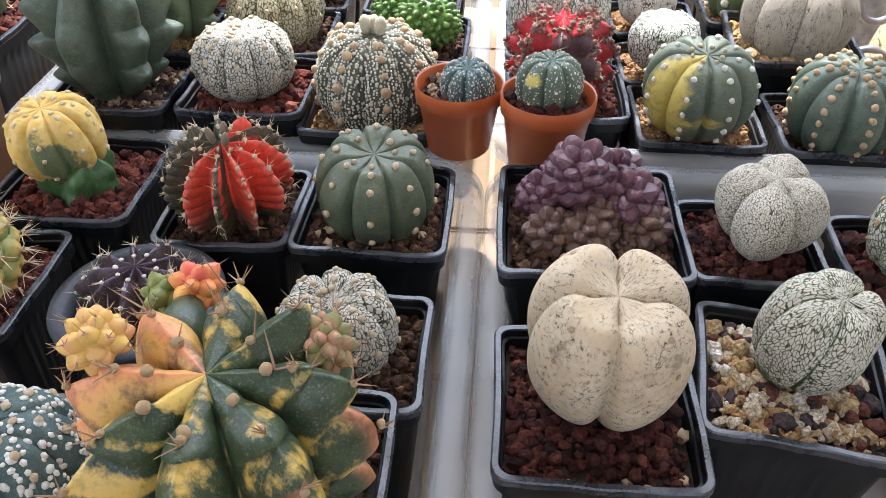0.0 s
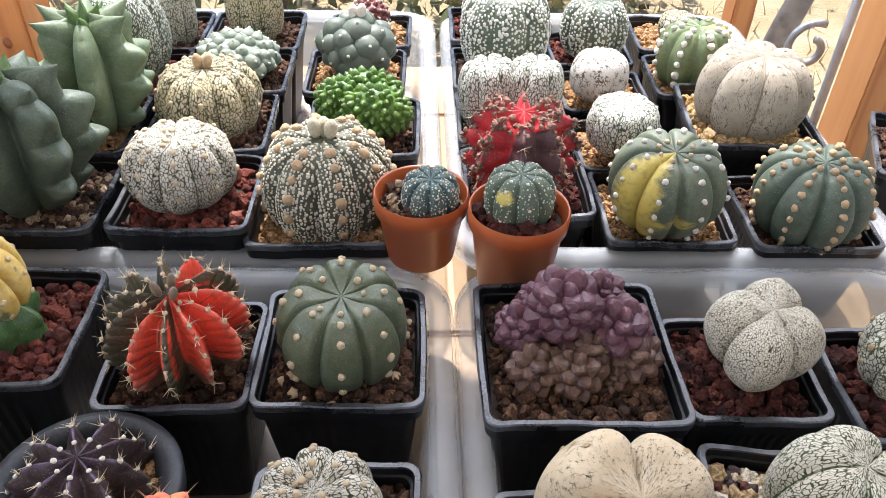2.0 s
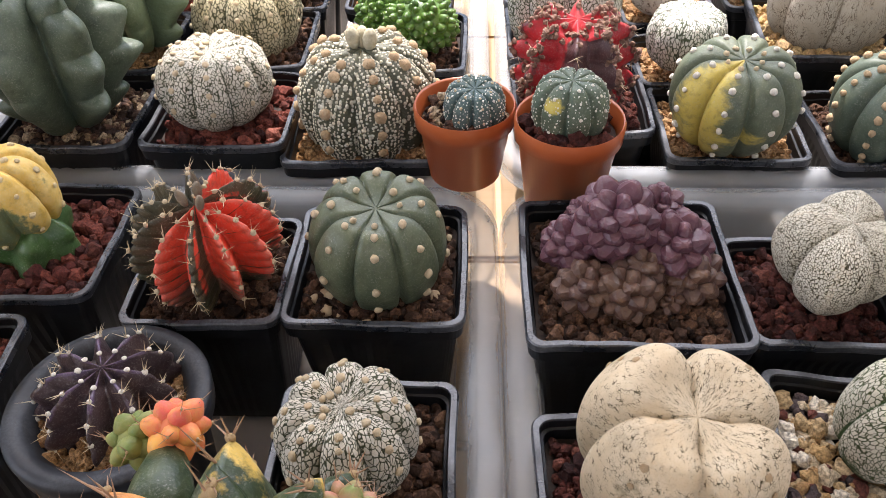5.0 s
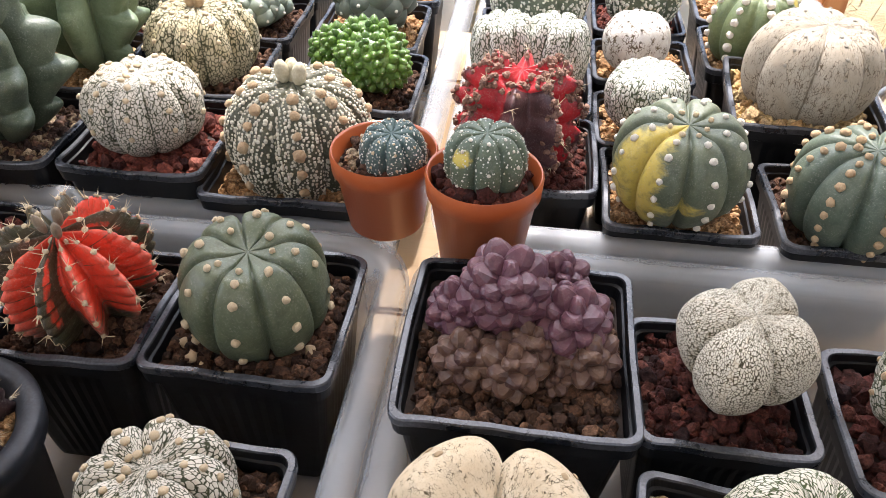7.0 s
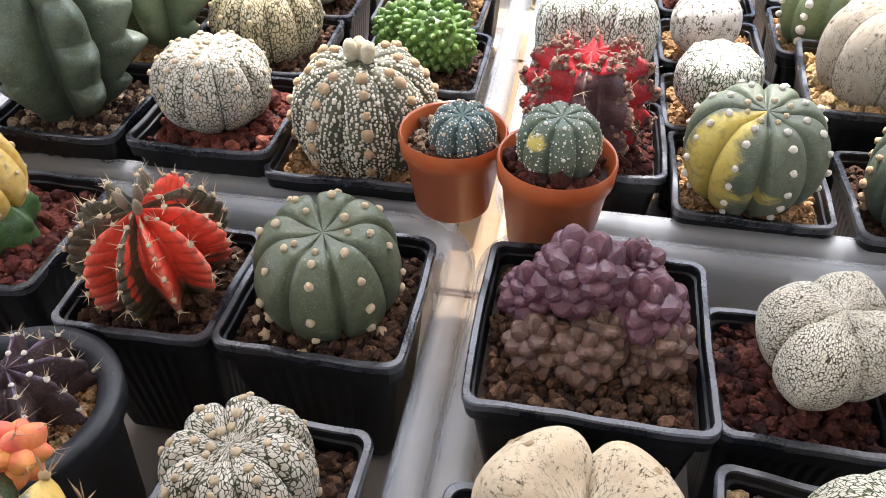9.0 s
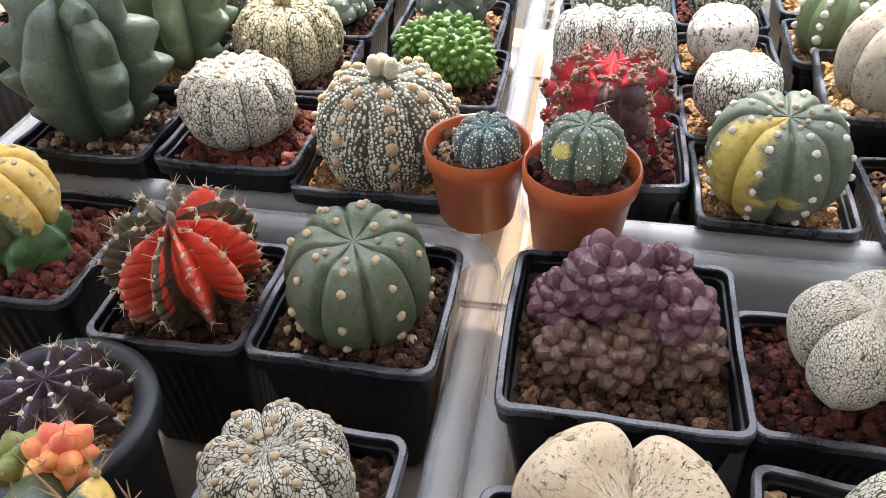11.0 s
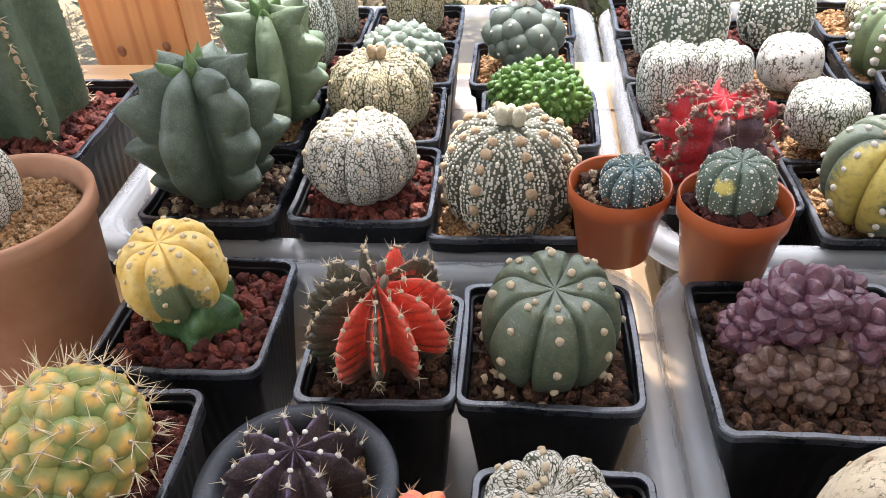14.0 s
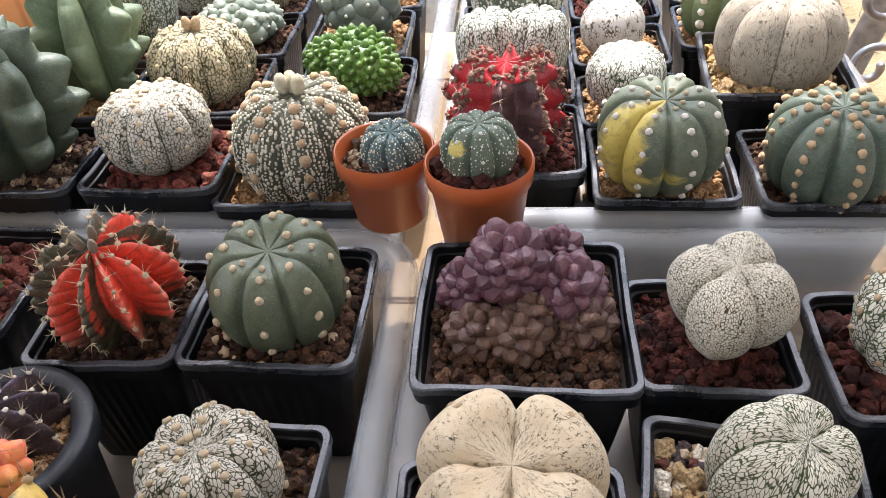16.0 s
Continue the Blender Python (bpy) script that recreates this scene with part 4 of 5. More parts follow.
st = b.build("stem", skin("purple_brown_skin", (0.035, 0.019, 0.023), (0.07, 0.042, 0.04), (0.11, 0.07, 0.12), rough=0.36), th, loc(th, -0.160, 0.2535, 0.0845), (-3, 3), label="matt dark purple ribbed body", tone=lambda T, P, k: 0.5 * np.clip(P - 0.55, 0, 1) + 0.3 * (np.abs(np.cos(4.5 * (T - b.phase))) > 0.96), res=18)
b.areoles(st, (-15, 15, 42, 65), 0.0011, WOOLW)
b.areoles(st, (80,), 0.0012, WOOLW, flat=0.6)
b.spines(st, (-15, 15, 42, 65), 0.006, each=5, thick=0.0002, spread=0.85)

# white-flaked star cactus
FLAKE = crackle("white_flaked_skin", (0.64, 0.6, 0.5), (0.55, 0.51, 0.42), (0.055, 0.06, 0.03), 520, 0.045, 0.11, 0.8, 0.3, patchy=0.05, warp=0.5, bare=(0.05, 0.058, 0.028), bare_at=(0.55, 1.0))
th = potted_at("potted_star_cactus", "white-flaked star cactus in black square pot, brown grit", -0.0585, 0.229, 0.0345, 0.085, BROWN)
b = Body(0.0265, 0.0225, 8, 0.17, phase=FACE + 0.1, dip=0.2, p=0.6, power=2.6, wob=0.015)
st = b.build("stem", FLAKE, th, loc(th, -0.0645, 0.2355, 0.0885), (1, -2), label="white-flaked ribbed body")
b.areoles(st, (-20, 10, 36, 56, 72), 0.0016, WOOL, jitter=4, extra=6)

# large variegated chin cactus with offsets
VAR = skin("variegated_green_skin", (0.022, 0.042, 0.018), (0.055, 0.08, 0.03), (0.66, 0.44, 0.1), rough=0.36, scale=90, blush=(0.8, 0.27, 0.12), ragged=1.25, streak=(1, 1, 0.6))
th = potted_at("potted_chin_cactus", "large green and yellow variegated chin cactus with coloured offsets", -0.0735, 0.163, 0.0405, 0.088, BROWN)
b = Body(0.0435, 0.038, 8, 0.42, "cap", phase=FACE + 0.06, dip=0.1, chins=5, chin=0.26, p=0.46, wob=0.04, notch=0.7, lift=0.18)
st = b.build("stem", VAR, th, loc(th, -0.079, 0.147, 0.1255), (3, -2), label="deeply ribbed variegated green body", res=22, nph=84,
             tone=lambda T, P, k: np.isin(k, (6, 5)) * 0.62 + np.isin(k, (7,)) * (0.3 + 0.34 * np.sin(P * 13)) + np.isin(k, (0, 1, 2, 3, 4)) * 0.33 + 0.16 * np.sin(P * 9 + k * 2),
             blush=lambda T, P, k: np.isin(k, (6, 5)) * (0.25 + 0.5 * np.abs(np.cos(4 * (T - b.phase))) ** 6) + np.isin(k, (1, 2, 7)) * 0.6 * np.abs(np.cos(4 * (T - b.phase))) ** 30 * (P < 0.5))
for odd in (0, 1):
    bumps = tuple(((j + 0.56 - 0.25 * odd) / 5 - 0.5) * 180 for j in (2, 3, 4))
    b.areoles(st, bumps, 0.0015, WOOLT, jitter=2, ribs=range(odd, 8, 2), flat=0.9)
    b.spines(st, bumps, 0.0075, each=4, thick=0.0004, mat=SPINED, spread=0.6, ribs=range(odd, 8, 2), jitter=0.5)
b.areoles(st, (80,), 0.002, WOOLT, jitter=3, flat=0.95)
b.spines(st, (66, 80), 0.015, each=2, thick=0.0004, mat=SPINED, spread=0.4, ribs=(2, 3, 4, 5))
PUPY = skin("yellow_pup_skin", (0.74, 0.5, 0.09), (0.7, 0.36, 0.16), rough=0.5, scale=110, piece=True)
PUPO = skin("orange_pup_skin", (0.8, 0.42, 0.08), (0.74, 0.13, 0.09), rough=0.5, scale=90, piece=True)
PUPG = skin("green_pup_skin", (0.13, 0.2, 0.045), (0.3, 0.28, 0.08), rough=0.5, scale=90, piece=True)
PUPP = skin("pink_pup_skin", (0.56, 0.24, 0.17), (0.2, 0.25, 0.07), rough=0.5, scale=90, piece=True)
for nm, m, p, r, cnt, sz in (("offset", PUPY, (-0.115, 0.153, 0.163), 0.0082, 26, 0.38), ("offset", PUPO, (-0.104, 0.200, 0.143), 0.0070, 14, 0.5), ("offset", PUPG, (-0.117, 0.199, 0.138), 0.0066, 14, 0.48), ("offset", PUPP, (-0.051, 0.168, 0.151), 0.0088, 34, 0.32)):
    tubercled(nm, th, loc(th, *p), (r, r, r), cnt, r * sz, 1.15, m, "small bright tubercled offset", low=-0.8, tip=WOOLT, tip_size=0.0005, spine=(0.0056, 3, 0.00018, SPINED))
mesh_from("shoot", *tube([loc(th, -0.1, 0.165, 0.14), loc(th, -0.104, 0.185, 0.141), loc(th, -0.106, 0.196, 0.139)], [0.013, 0.008, 0.005]), VAR, th)

# blue-green spotted star cactus
th = potted_at("potted_star_cactus", "dark blue-green star cactus with white wool dots, black pot", -0.166, 0.154, 0.0405, 0.085, MIXED)
BLUE = skin("blue_green_skin", (0.05, 0.09, 0.085), (0.075, 0.12, 0.105), rough=0.55)
b = Body(0.029, 0.024, 8, 0.12, phase=FACE + 0.3, dip=0.1, p=0.68, power=2.4)
st = b.build("stem", BLUE, th, loc(th, -0.167, 0.15, 0.098), (0, 0), label="dark blue-green ribbed body")
b.areoles(st, (-20, 10, 36, 58, 76), 0.0018, WOOL)
b.flecks(st, 0.0033, 0.0012, ragged=0.3, spare=0.2)

# purple clustered cactus
# The third colour is a highlight painted on the tubercle tips.
PUR = skin("dull_purple_skin", (0.075, 0.026, 0.04), (0.125, 0.052, 0.064), (0.24, 0.11, 0.115), rough=0.36, scale=160, piece=True)
PURB = skin("brownish_purple_skin", (0.075, 0.036, 0.03), (0.135, 0.074, 0.046), (0.22, 0.13, 0.088), rough=0.36, scale=160, piece=True)
th = potted_at("potted_cluster_cactus", "purple clustering cactus with blocky tubercles in large black pot", 0.0505, 0.326, 0.0475, 0.089, BROWN, size=0.0025)
for p, r, n, mt in (((0.0430, 0.332, 0.1105), 0.0172, 36, PUR), ((0.0700, 0.328, 0.0990), 0.0155, 34, PUR), ((0.0655, 0.350, 0.1015), 0.0120, 30, PUR), ((0.0245, 0.332, 0.0965), 0.0125, 30, PUR), ((0.0300, 0.3135, 0.0880), 0.0128, 30, PURB),
                    ((0.0475, 0.3115, 0.0885), 0.0140, 32, PURB), ((0.0655, 0.3115, 0.0840), 0.0085, 24, PURB), ((0.0770, 0.3190, 0.0895), 0.0130, 30, PURB), ((0.0560, 0.319, 0.0950), 0.0100, 24, PURB), ((0.0500, 0.335, 0.0930), 0.0150, 26, PURB), ((0.0330, 0.348, 0.0980), 0.0100, 26, PUR)):
    tubercled("head", th, loc(th, *p), (r, r, r * 0.92), int(n * 1.2), r * 0.31, 1.25, mt, low=-0.7, core=0.7, blocky=True, tilt=(14, 0))

# quilted white bishop's cap
QUILT = crackle("fine_quilted_skin", (0.66, 0.62, 0.5), (0.6, 0.55, 0.43), (0.07, 0.058, 0.03), 780, 0.04, 0.11, 0.9, 0.0, patchy=0.08, warp=0.6, rel=0.4, bare=(0.62, 0.54, 0.4), bare_at=(0.72, 1.0))
th = potted_at("potted_bishop_cap", "pale quilted bishop's cap cactus in black square pot, maroon grit", 0.1285, 0.3145, 0.0335, 0.088, MAROON)
b = Body(0.0268, 0.0218, 4, 0.34, "cap", phase=FACE - math.pi / 4 + 0.34, dip=0.07, p=0.5, low=-62, wob=0.015, seed=2.0)
b.build("stem", QUILT, th, loc(th, 0.1345, 0.317, 0.1060), (12, -4), label="pale quilted body with blunt ribs", res=36, nph=56, tone=lambda T, P, k: 0.8 * (np.abs(np.cos(2 * (T - b.phase))) > 0.992))

# white net-patterned star cactus
NET = crackle("net_skin", (0.66, 0.63, 0.52), (0.56, 0.53, 0.43), (0.07, 0.085, 0.04), 500, 0.05, 0.12, 0.8, 0.6, patchy=0.06, warp=0.5, bare=(0.05, 0.058, 0.028), bare_at=(0.55, 1.0))
th = potted_at("potted_star_cactus", "net-patterned white and green star cactus in black pot", 0.207, 0.306, 0.0355, 0.086, MAROON, size=0.003)
b = Body(0.0235, 0.0225, 8, 0.14, phase=FACE, dip=0.1, p=0.7)
st = b.build("stem", NET, th, loc(th, 0.2055, 0.31, 0.0985), (8, 0), label="net-patterned ribbed body")
b.areoles(st, (-10, 20, 45, 66), 0.0017, WOOLB)

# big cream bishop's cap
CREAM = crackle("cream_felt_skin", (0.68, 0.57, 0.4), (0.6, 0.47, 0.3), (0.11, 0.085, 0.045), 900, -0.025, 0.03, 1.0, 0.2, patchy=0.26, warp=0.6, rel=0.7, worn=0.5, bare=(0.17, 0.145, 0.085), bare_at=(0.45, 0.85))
th = potted_at("potted_bishop_cap", "large cream felted bishop's cap cactus in black pot, maroon grit", 0.0455, 0.2095, 0.0415, 0.083, MAROON)
b = Body(0.0322, 0.0365, 4, 0.25, phase=FACE + math.pi / 4 - 0.05, dip=0.2, p=0.56, low=-64, wob=0.02, seed=1.0, power=3.0, q=0.92)
# Tone brings in the darker colour on upper crests, in grooves and near the foot.
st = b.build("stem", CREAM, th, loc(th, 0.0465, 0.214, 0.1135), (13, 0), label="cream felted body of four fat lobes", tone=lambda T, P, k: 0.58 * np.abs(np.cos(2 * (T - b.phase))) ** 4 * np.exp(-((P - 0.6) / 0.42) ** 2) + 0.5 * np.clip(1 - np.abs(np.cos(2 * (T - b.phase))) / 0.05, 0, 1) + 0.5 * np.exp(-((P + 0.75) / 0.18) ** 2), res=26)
b.areoles(st, (2, 22, 40, 55), 0.0013, WOOLB, flat=0.35)

accents(th, 0.0755, ((0.056, 0.1765), (0.0775, 0.1785), (0.034, 0.1735), (0.0805, 0.20), (0.0625, 0.174)), 0.0026)

# white and green bishop's cap
WG = crackle("white_green_skin", (0.68, 0.64, 0.52), (0.6, 0.56, 0.44), (0.06, 0.075, 0.025), 640, 0.04, 0.1, 0.65, 0.8, patchy=0.08, warp=0.5, bare=(0.05, 0.09, 0.03), bare_at=(0.5, 0.75))
th = potted_at("potted_bishop_cap", "white-flaked green bishop's cap cactus in black pot, tan gravel", 0.130, 0.2315, 0.0392, 0.082, TAN, rot=-8, size=0.0027)
b = Body(0.0232, 0.0285, 5, 0.16, phase=FACE + math.pi / 5 - 0.15, dip=0.13, p=0.66, low=-66, power=2.2, seed=3.0)
b.build("stem", WG, th, loc(th, 0.1345, 0.236, 0.1015), (12, 8), label="white-flaked body, bare green at its foot", tone=lambda T, P, k: np.clip(-P * 0.9 - 0.12, 0, 1) + 0.8 * np.clip(1 - np.abs(np.cos(2.5 * (T - b.phase))) / 0.12, 0, 1) + 0.25 * np.exp(-((T - FACE + 0.7) / 0.5) ** 2) * (P < 0), res=16)

th = potted_at("potted_cactus", "black square pot of brown grit at the tray's edge", 0.2295, 0.2465, 0.040, 0.083, BROWN, rot=-8)
b = Body(0.02, 0.015, 8, 0.12, phase=FACE, dip=0.1)
b.build("stem", NET, th, loc(th, 0.238, 0.235, 0.088), label="small net-patterned body")


# blue-green stepped cacti
class Stepped(Body):
    """Fat ribs cut into steps, each ending in an upward point; the rib that faces the viewer is nearly smooth."""

    def at(self, th, ph):
        th, ph = np.broadcast_arrays(np.asarray(th, float), np.asarray(ph, float))
        c, sn = np.clip(np.cos(ph), 1e-6, 1), np.sin(ph)
        m = np.abs(np.cos(self.n * (th - self.phase) / 2))
        u = np.arccos(np.clip(m, 0, 1)) / (np.pi / 2)
        rib = np.round((th - self.phase) * self.n / (2 * np.pi))
        h = (sn + 1) / 2
        amp = np.where(np.mod(rib, self.n) == 0, 0.22, 1.0)
        f = np.mod(h * self.chins + 0.37 * rib + self.seed, 1)
        tooth = np.sin(np.pi * f ** 1.9) ** 0.8
        r = self.R * c ** self.p * (0.76 + 0.1 * h + 0.2 * np.sin(h * 3.1)) * (1 - self.depth * (1 - m) ** self.power * np.clip(c / 0.2, 0, 1))
        r = r * (1 + self.chin * amp * (tooth - 0.55) * np.clip(1 - u, 0, 1) ** 1.5) * (1 + self.wob * np.sin(3 * th + 4 * ph + self.seed))
        z = self.hz * sn * (1 - 0.2 * (1 - m) * (sn > 0)) + 0.05 * self.hz * tooth * amp * (1 - u)
        return np.stack([r * np.cos(th), r * np.sin(th), z], -1)


def stepped(thing, x, y, z, R, hz, mat, tipmat, seed, tips, phase, steps=3.4, chin=0.3, horn=0.36):
    bd = Stepped(R, hz, 6, 0.55, phase=phase, chins=steps, chin=chin, p=0.44, wob=0.03, seed=seed, low=-78, power=1.0)
    s = bd.build("stem", mat, thing, loc(thing, x, y, z), label="blue-green stem with stepped swollen ribs", res=20, nph=120)
    v1 = ICO3[0].copy()
    v1[:, :2] *= np.clip(0.95 - 0.6 * v1[:, 2:3] - 0.25 * v1[:, 2:3] ** 2, 0.12, 1.2)

    def tip(a, rr, zz, lean, wide, long, m, text):
        o = mesh_from("tubercle", v1 * np.array([wide, wide * 0.8, long]), ICO3[1], m, s, text)
        o.matrix_local = Matrix.Translation((rr * math.cos(a), rr * math.sin(a), zz)) @ pose(0, 0, 0, 0, 0, math.degrees(a)) @ pose(0, 0, 0, 0, lean, 0)

    for k in range(1, 6):
        tip(phase + k * math.pi / 3, R * 0.46, hz * 0.8, 55, R * 0.27, hz * horn, mat, "pointed top tubercle")
    for k in range(tips):
        tip(phase + 0.6 + k * 2.4, R * (0.06 + 0.3 * k / tips), hz * (0.98 - 0.08 * k / tips), 8 + 50 * k / tips, R * 0.13, hz * 0.27, tipmat, "pointed young tubercle")
    return s


BLUEG = skin("blue_grey_green_skin", (0.056, 0.08, 0.05), (0.096, 0.124, 0.08), rough=0.48, scale=60)
FRESH = skin("fresh_green_skin", (0.085, 0.15, 0.045), (0.13, 0.21, 0.06), rough=0.45)
th = potted_at("potted_stepped_cactus", "blue-green cactus with stepped swollen ribs in black pot", -0.2555, 0.4665, 0.0412, 0.083, MIXED)
stepped(th, -0.257, 0.463, 0.119, 0.0425, 0.0425, BLUEG, FRESH, 0.3, 3, FACE - 0.1)
th = potted_at("potted_stepped_cactus", "pale green cactus with pointed tubercles in black pot", -0.259, 0.546, 0.041, 0.086, OCHRE)
stepped(th, -0.238, 0.546, 0.122, 0.0355, 0.040, skin("pale_green_skin", (0.11, 0.155, 0.08), (0.16, 0.21, 0.115), rough=0.5), FRESH, 0.7, 7, FACE + 0.25, chin=0.36, horn=0.5)

# white-flaked star cacti behind
th = potted_at("potted_star_cactus", "white-flaked flat star cactus in black pot, red lava grit", -0.166, 0.466, 0.0418, 0.084, LAVA, size=0.0032)
b = Body(0.0332, 0.0235, 9, 0.15, phase=FACE + 0.2, dip=0.16, p=0.6, low=-70, power=2.4)
st = b.build("stem", FLAKE, th, loc(th, -0.169, 0.467, 0.1005), label="flat white-flaked ribbed body")
b.areoles(st, (-5, 24, 48, 66), 0.0018, WOOL, extra=6)
YFL = crackle("yellow_flaked_skin", (0.62, 0.56, 0.4), (0.54, 0.46, 0.27), (0.07, 0.07, 0.032), 470, 0.05, 0.12, 0.7, 0.6, patchy=0.06, warp=0.5, bare=(0.05, 0.058, 0.028), bare_at=(0.55, 1.0))
th = potted_at("potted_star_cactus", "cream-flaked star cactus with a dry flower in black pot", -0.170, 0.5535, 0.0425, 0.084, BROWN)
b = Body(0.0365, 0.0275, 10, 0.17, phase=FACE + 0.1, dip=0.12, p=0.64)
st = b.build("stem", YFL, th, loc(th, -0.171, 0.559, 0.0965), label="cream-flaked ribbed body")
b.areoles(st, (0, 28, 52, 70), 0.0018, WOOL)
v, f = batch(ICO2, np.array([[0.003, 0, 0.0285], [-0.0035, 0.001, 0.028]]), frames_on(np.array([[0.25, 0, 1.0], [-0.2, 0, 1]]), 0.0035, 0.0035, 0.006))
mesh_from("dry_flower", v, f, WOOLB, st, "dried brown flower remains")

# big dotted star cactus
DULL = simple("buff_fleck", (0.54, 0.5, 0.38), (0.62, 0.58, 0.46), 600, (0.9, 0.95), 3000, 0.4)
GREY = skin("grey_brown_green_skin", (0.07, 0.072, 0.042), (0.10, 0.10, 0.062), rough=0.6)
th = potted_at("potted_star_cactus", "large dotted grey-green star cactus filling its black pot", -0.0835, 0.464, 0.0445, 0.077, OCHRE, fill=0.012)
b = Body(0.0405, 0.036, 8, 0.15, phase=FACE + 0.3, dip=0.08, p=0.66, power=2.4)
st = b.build("stem", GREY, th, loc(th, -0.081, 0.468, 0.0885), (3, 0), label="big round grey-green body")
b.areoles(st, (-38, -16, 4, 22, 39, 55, 70), 0.0032, WOOLB, flat=0.8, jitter=2)
b.flecks(st, 0.0025, 0.0009, DULL, low=-66, ragged=0.17)
v, f = batch(ICO2, np.array([[0.0045, 0, 0.0385], [-0.005, 0.001, 0.039], [0.0, 0.004, 0.0375]]), frames_on(np.array([[0.15, 0, 1.0], [-0.15, 0, 1], [0, 0.2, 1]]), 0.0042, 0.0042, 0.007))
BUDWOOL = simple("woolly_bud", (0.4, 0.36, 0.24), (0.52, 0.47, 0.33), 600, (0.9, 0.95), 2500, 0.6)
for q in range(3):
    mesh_from("flower_bud", v[q * 42:(q + 1) * 42], ICO2[1], BUDWOOL, st, "woolly grey flower bud")

# bright green crested cactus
GRN = skin("bright_green_skin", (0.04, 0.1, 0.01), (0.1, 0.2, 0.022), rough=0.34)
th = potted_at("potted_crested_cactus", "bright green crested tubercled cactus in black pot", -0.063, 0.5475, 0.0395, 0.084, BROWN)
for p, r, n in (((-0.054, 0.541, 0.0975), (0.0245, 0.015, 0.019), 130), ((-0.077, 0.554, 0.0985), (0.019, 0.014, 0.017), 110), ((-0.06, 0.562, 0.101), (0.024, 0.013, 0.017), 110)):
    o = tubercled("crest", th, loc(th, *p), r, int(n * 0.95), 0.0031, 1.2, GRN, low=-0.7, tip=WOOLW, tip_size=0.0004, core=0.93, single=False)

# warty cacti
WART = skin("grey_teal_skin", (0.085, 0.11, 0.085), (0.14, 0.165, 0.125), rough=0.5, piece=True)
th = potted_at("potted_warty_cactus", "grey-green warty cactus with big round tubercles, black pot", -0.0735, 0.637, 0.039, 0.082, OCHRE)
tubercled("stem", th, loc(th, -0.0725, 0.641, 0.101), (0.029, 0.029, 0.024), 30, 0.0098, 0.72, WART, low=-0.7, tip=WOOLW, tip_size=0.0013, core=0.86)
v, f = batch(ICO2, np.array([[-0.068, 0.640, 0.1285], [-0.074, 0.642, 0.127]]) - np.array(th.location), frames_on(np.array([[0.1, 0, 1.0], [-0.1, 0, 1]]), 0.004, 0.004, 0.007))
mesh_from("wool_crown", v, f, WOOLW, th, "white woolly crown")
th = potted_at("potted_warty_cactus", "pale grey-green low warty cactus in black pot", -0.163, 0.632, 0.0385, 0.085, BROWN)
tubercled("stem", th, loc(th, -0.164, 0.632, 0.094), (0.031, 0.031, 0.018), 60, 0.0062, 0.8, skin("pale_teal_skin", (0.17, 0.21, 0.16), (0.24, 0.28, 0.22), piece=True), low=-0.3, tip=WOOLW, tip_size=0.0011, core=0.9)

# back row of the left tray
SPOT = crackle("white_spotted_skin", (0.64, 0.64, 0.56), (0.54, 0.55, 0.47), (0.07, 0.095, 0.06), 480, 0.09, 0.17, 0.8, 0.7, patchy=0.06, warp=0.5, bare=(0.05, 0.058, 0.028), bare_at=(0.55, 1.0))
th = potted_at("potted_star_cactus", "tall white-spotted star cactus in black pot, red grit", -0.245, 0.628, 0.0395, 0.085, LAVA)
b = Body(0.033, 0.036, 7, 0.12, phase=FACE, p=0.6)
b.build("stem", SPOT, th, loc(th, -0.247, 0.632, 0.112), label="tall white-spotted body")
th = potted_at("potted_star_cactus", "slim spotted star cactus in black pot, brown grit", -0.243, 0.706, 0.039, 0.085, BROWN)
b = Body(0.017, 0.03, 5, 0.14, phase=FACE, p=0.6)
b.build("stem", NET, th, loc(th, -0.226, 0.70, 0.103), label="slim spotted body")
th = potted_at("potted_star_cactus", "pale spotted star cactus in black pot, brown grit", -0.163, 0.708, 0.0395, 0.085, BROWN)
b = Body(0.0245, 0.031, 8, 0.12, phase=FACE, p=0.55)
b.build("stem", YFL, th, loc(th, -0.163, 0.709, 0.103), label="pale spotted body")
th = potted_at("potted_small_cactus", "small dark red spiny cactus in black pot, ochre grit", -0.066, 0.716, 0.036, 0.082, OCHRE)
o = tubercled("stem", th, loc(th, -0.066, 0.708, 0.098), (0.017, 0.017, 0.014), 60, 0.0028, 1.2, skin("dark_red_skin", (0.13, 0.03, 0.03), (0.2, 0.06, 0.05)), low=-0.4, tip=WOOLW, tip_size=0.0009)

# right back tray
YEL = skin("yellow_patch_skin", (0.08, 0.10, 0.062), (0.12, 0.14, 0.085), (0.5, 0.39, 0.08), rough=0.5, ragged=0.8, streak=(0.7, 0.7, 1.8))
th = potted_at("potted_star_cactus", "green and yellow patched star cactus in black pot", 0.130, 0.468, 0.0405, 0.073, OCHRE, size=0.0023)
b = Body(0.0352, 0.0285, 8, 0.22, phase=FACE + 0.35, dip=0.16, p=0.62, power=3.0)
st = b.build("stem", YEL, th, loc(th, 0.1255, 0.453, 0.0985), (6, 0), label="green body with yellow patches", tone=lambda T, P, k: 0.72 * np.exp(-((np.mod(T - FACE + np.pi, 2 * np.pi) - np.pi + 0.85) / 0.7) ** 2) + 0.55 * np.exp(-((T - FACE - 0.1) / 0.4) ** 2) * np.exp(-((P + 0.12) / 0.16) ** 2))
b.areoles(st, (-40, -18, 4, 26, 48, 68), 0.0019, WOOLW, flat=0.9)
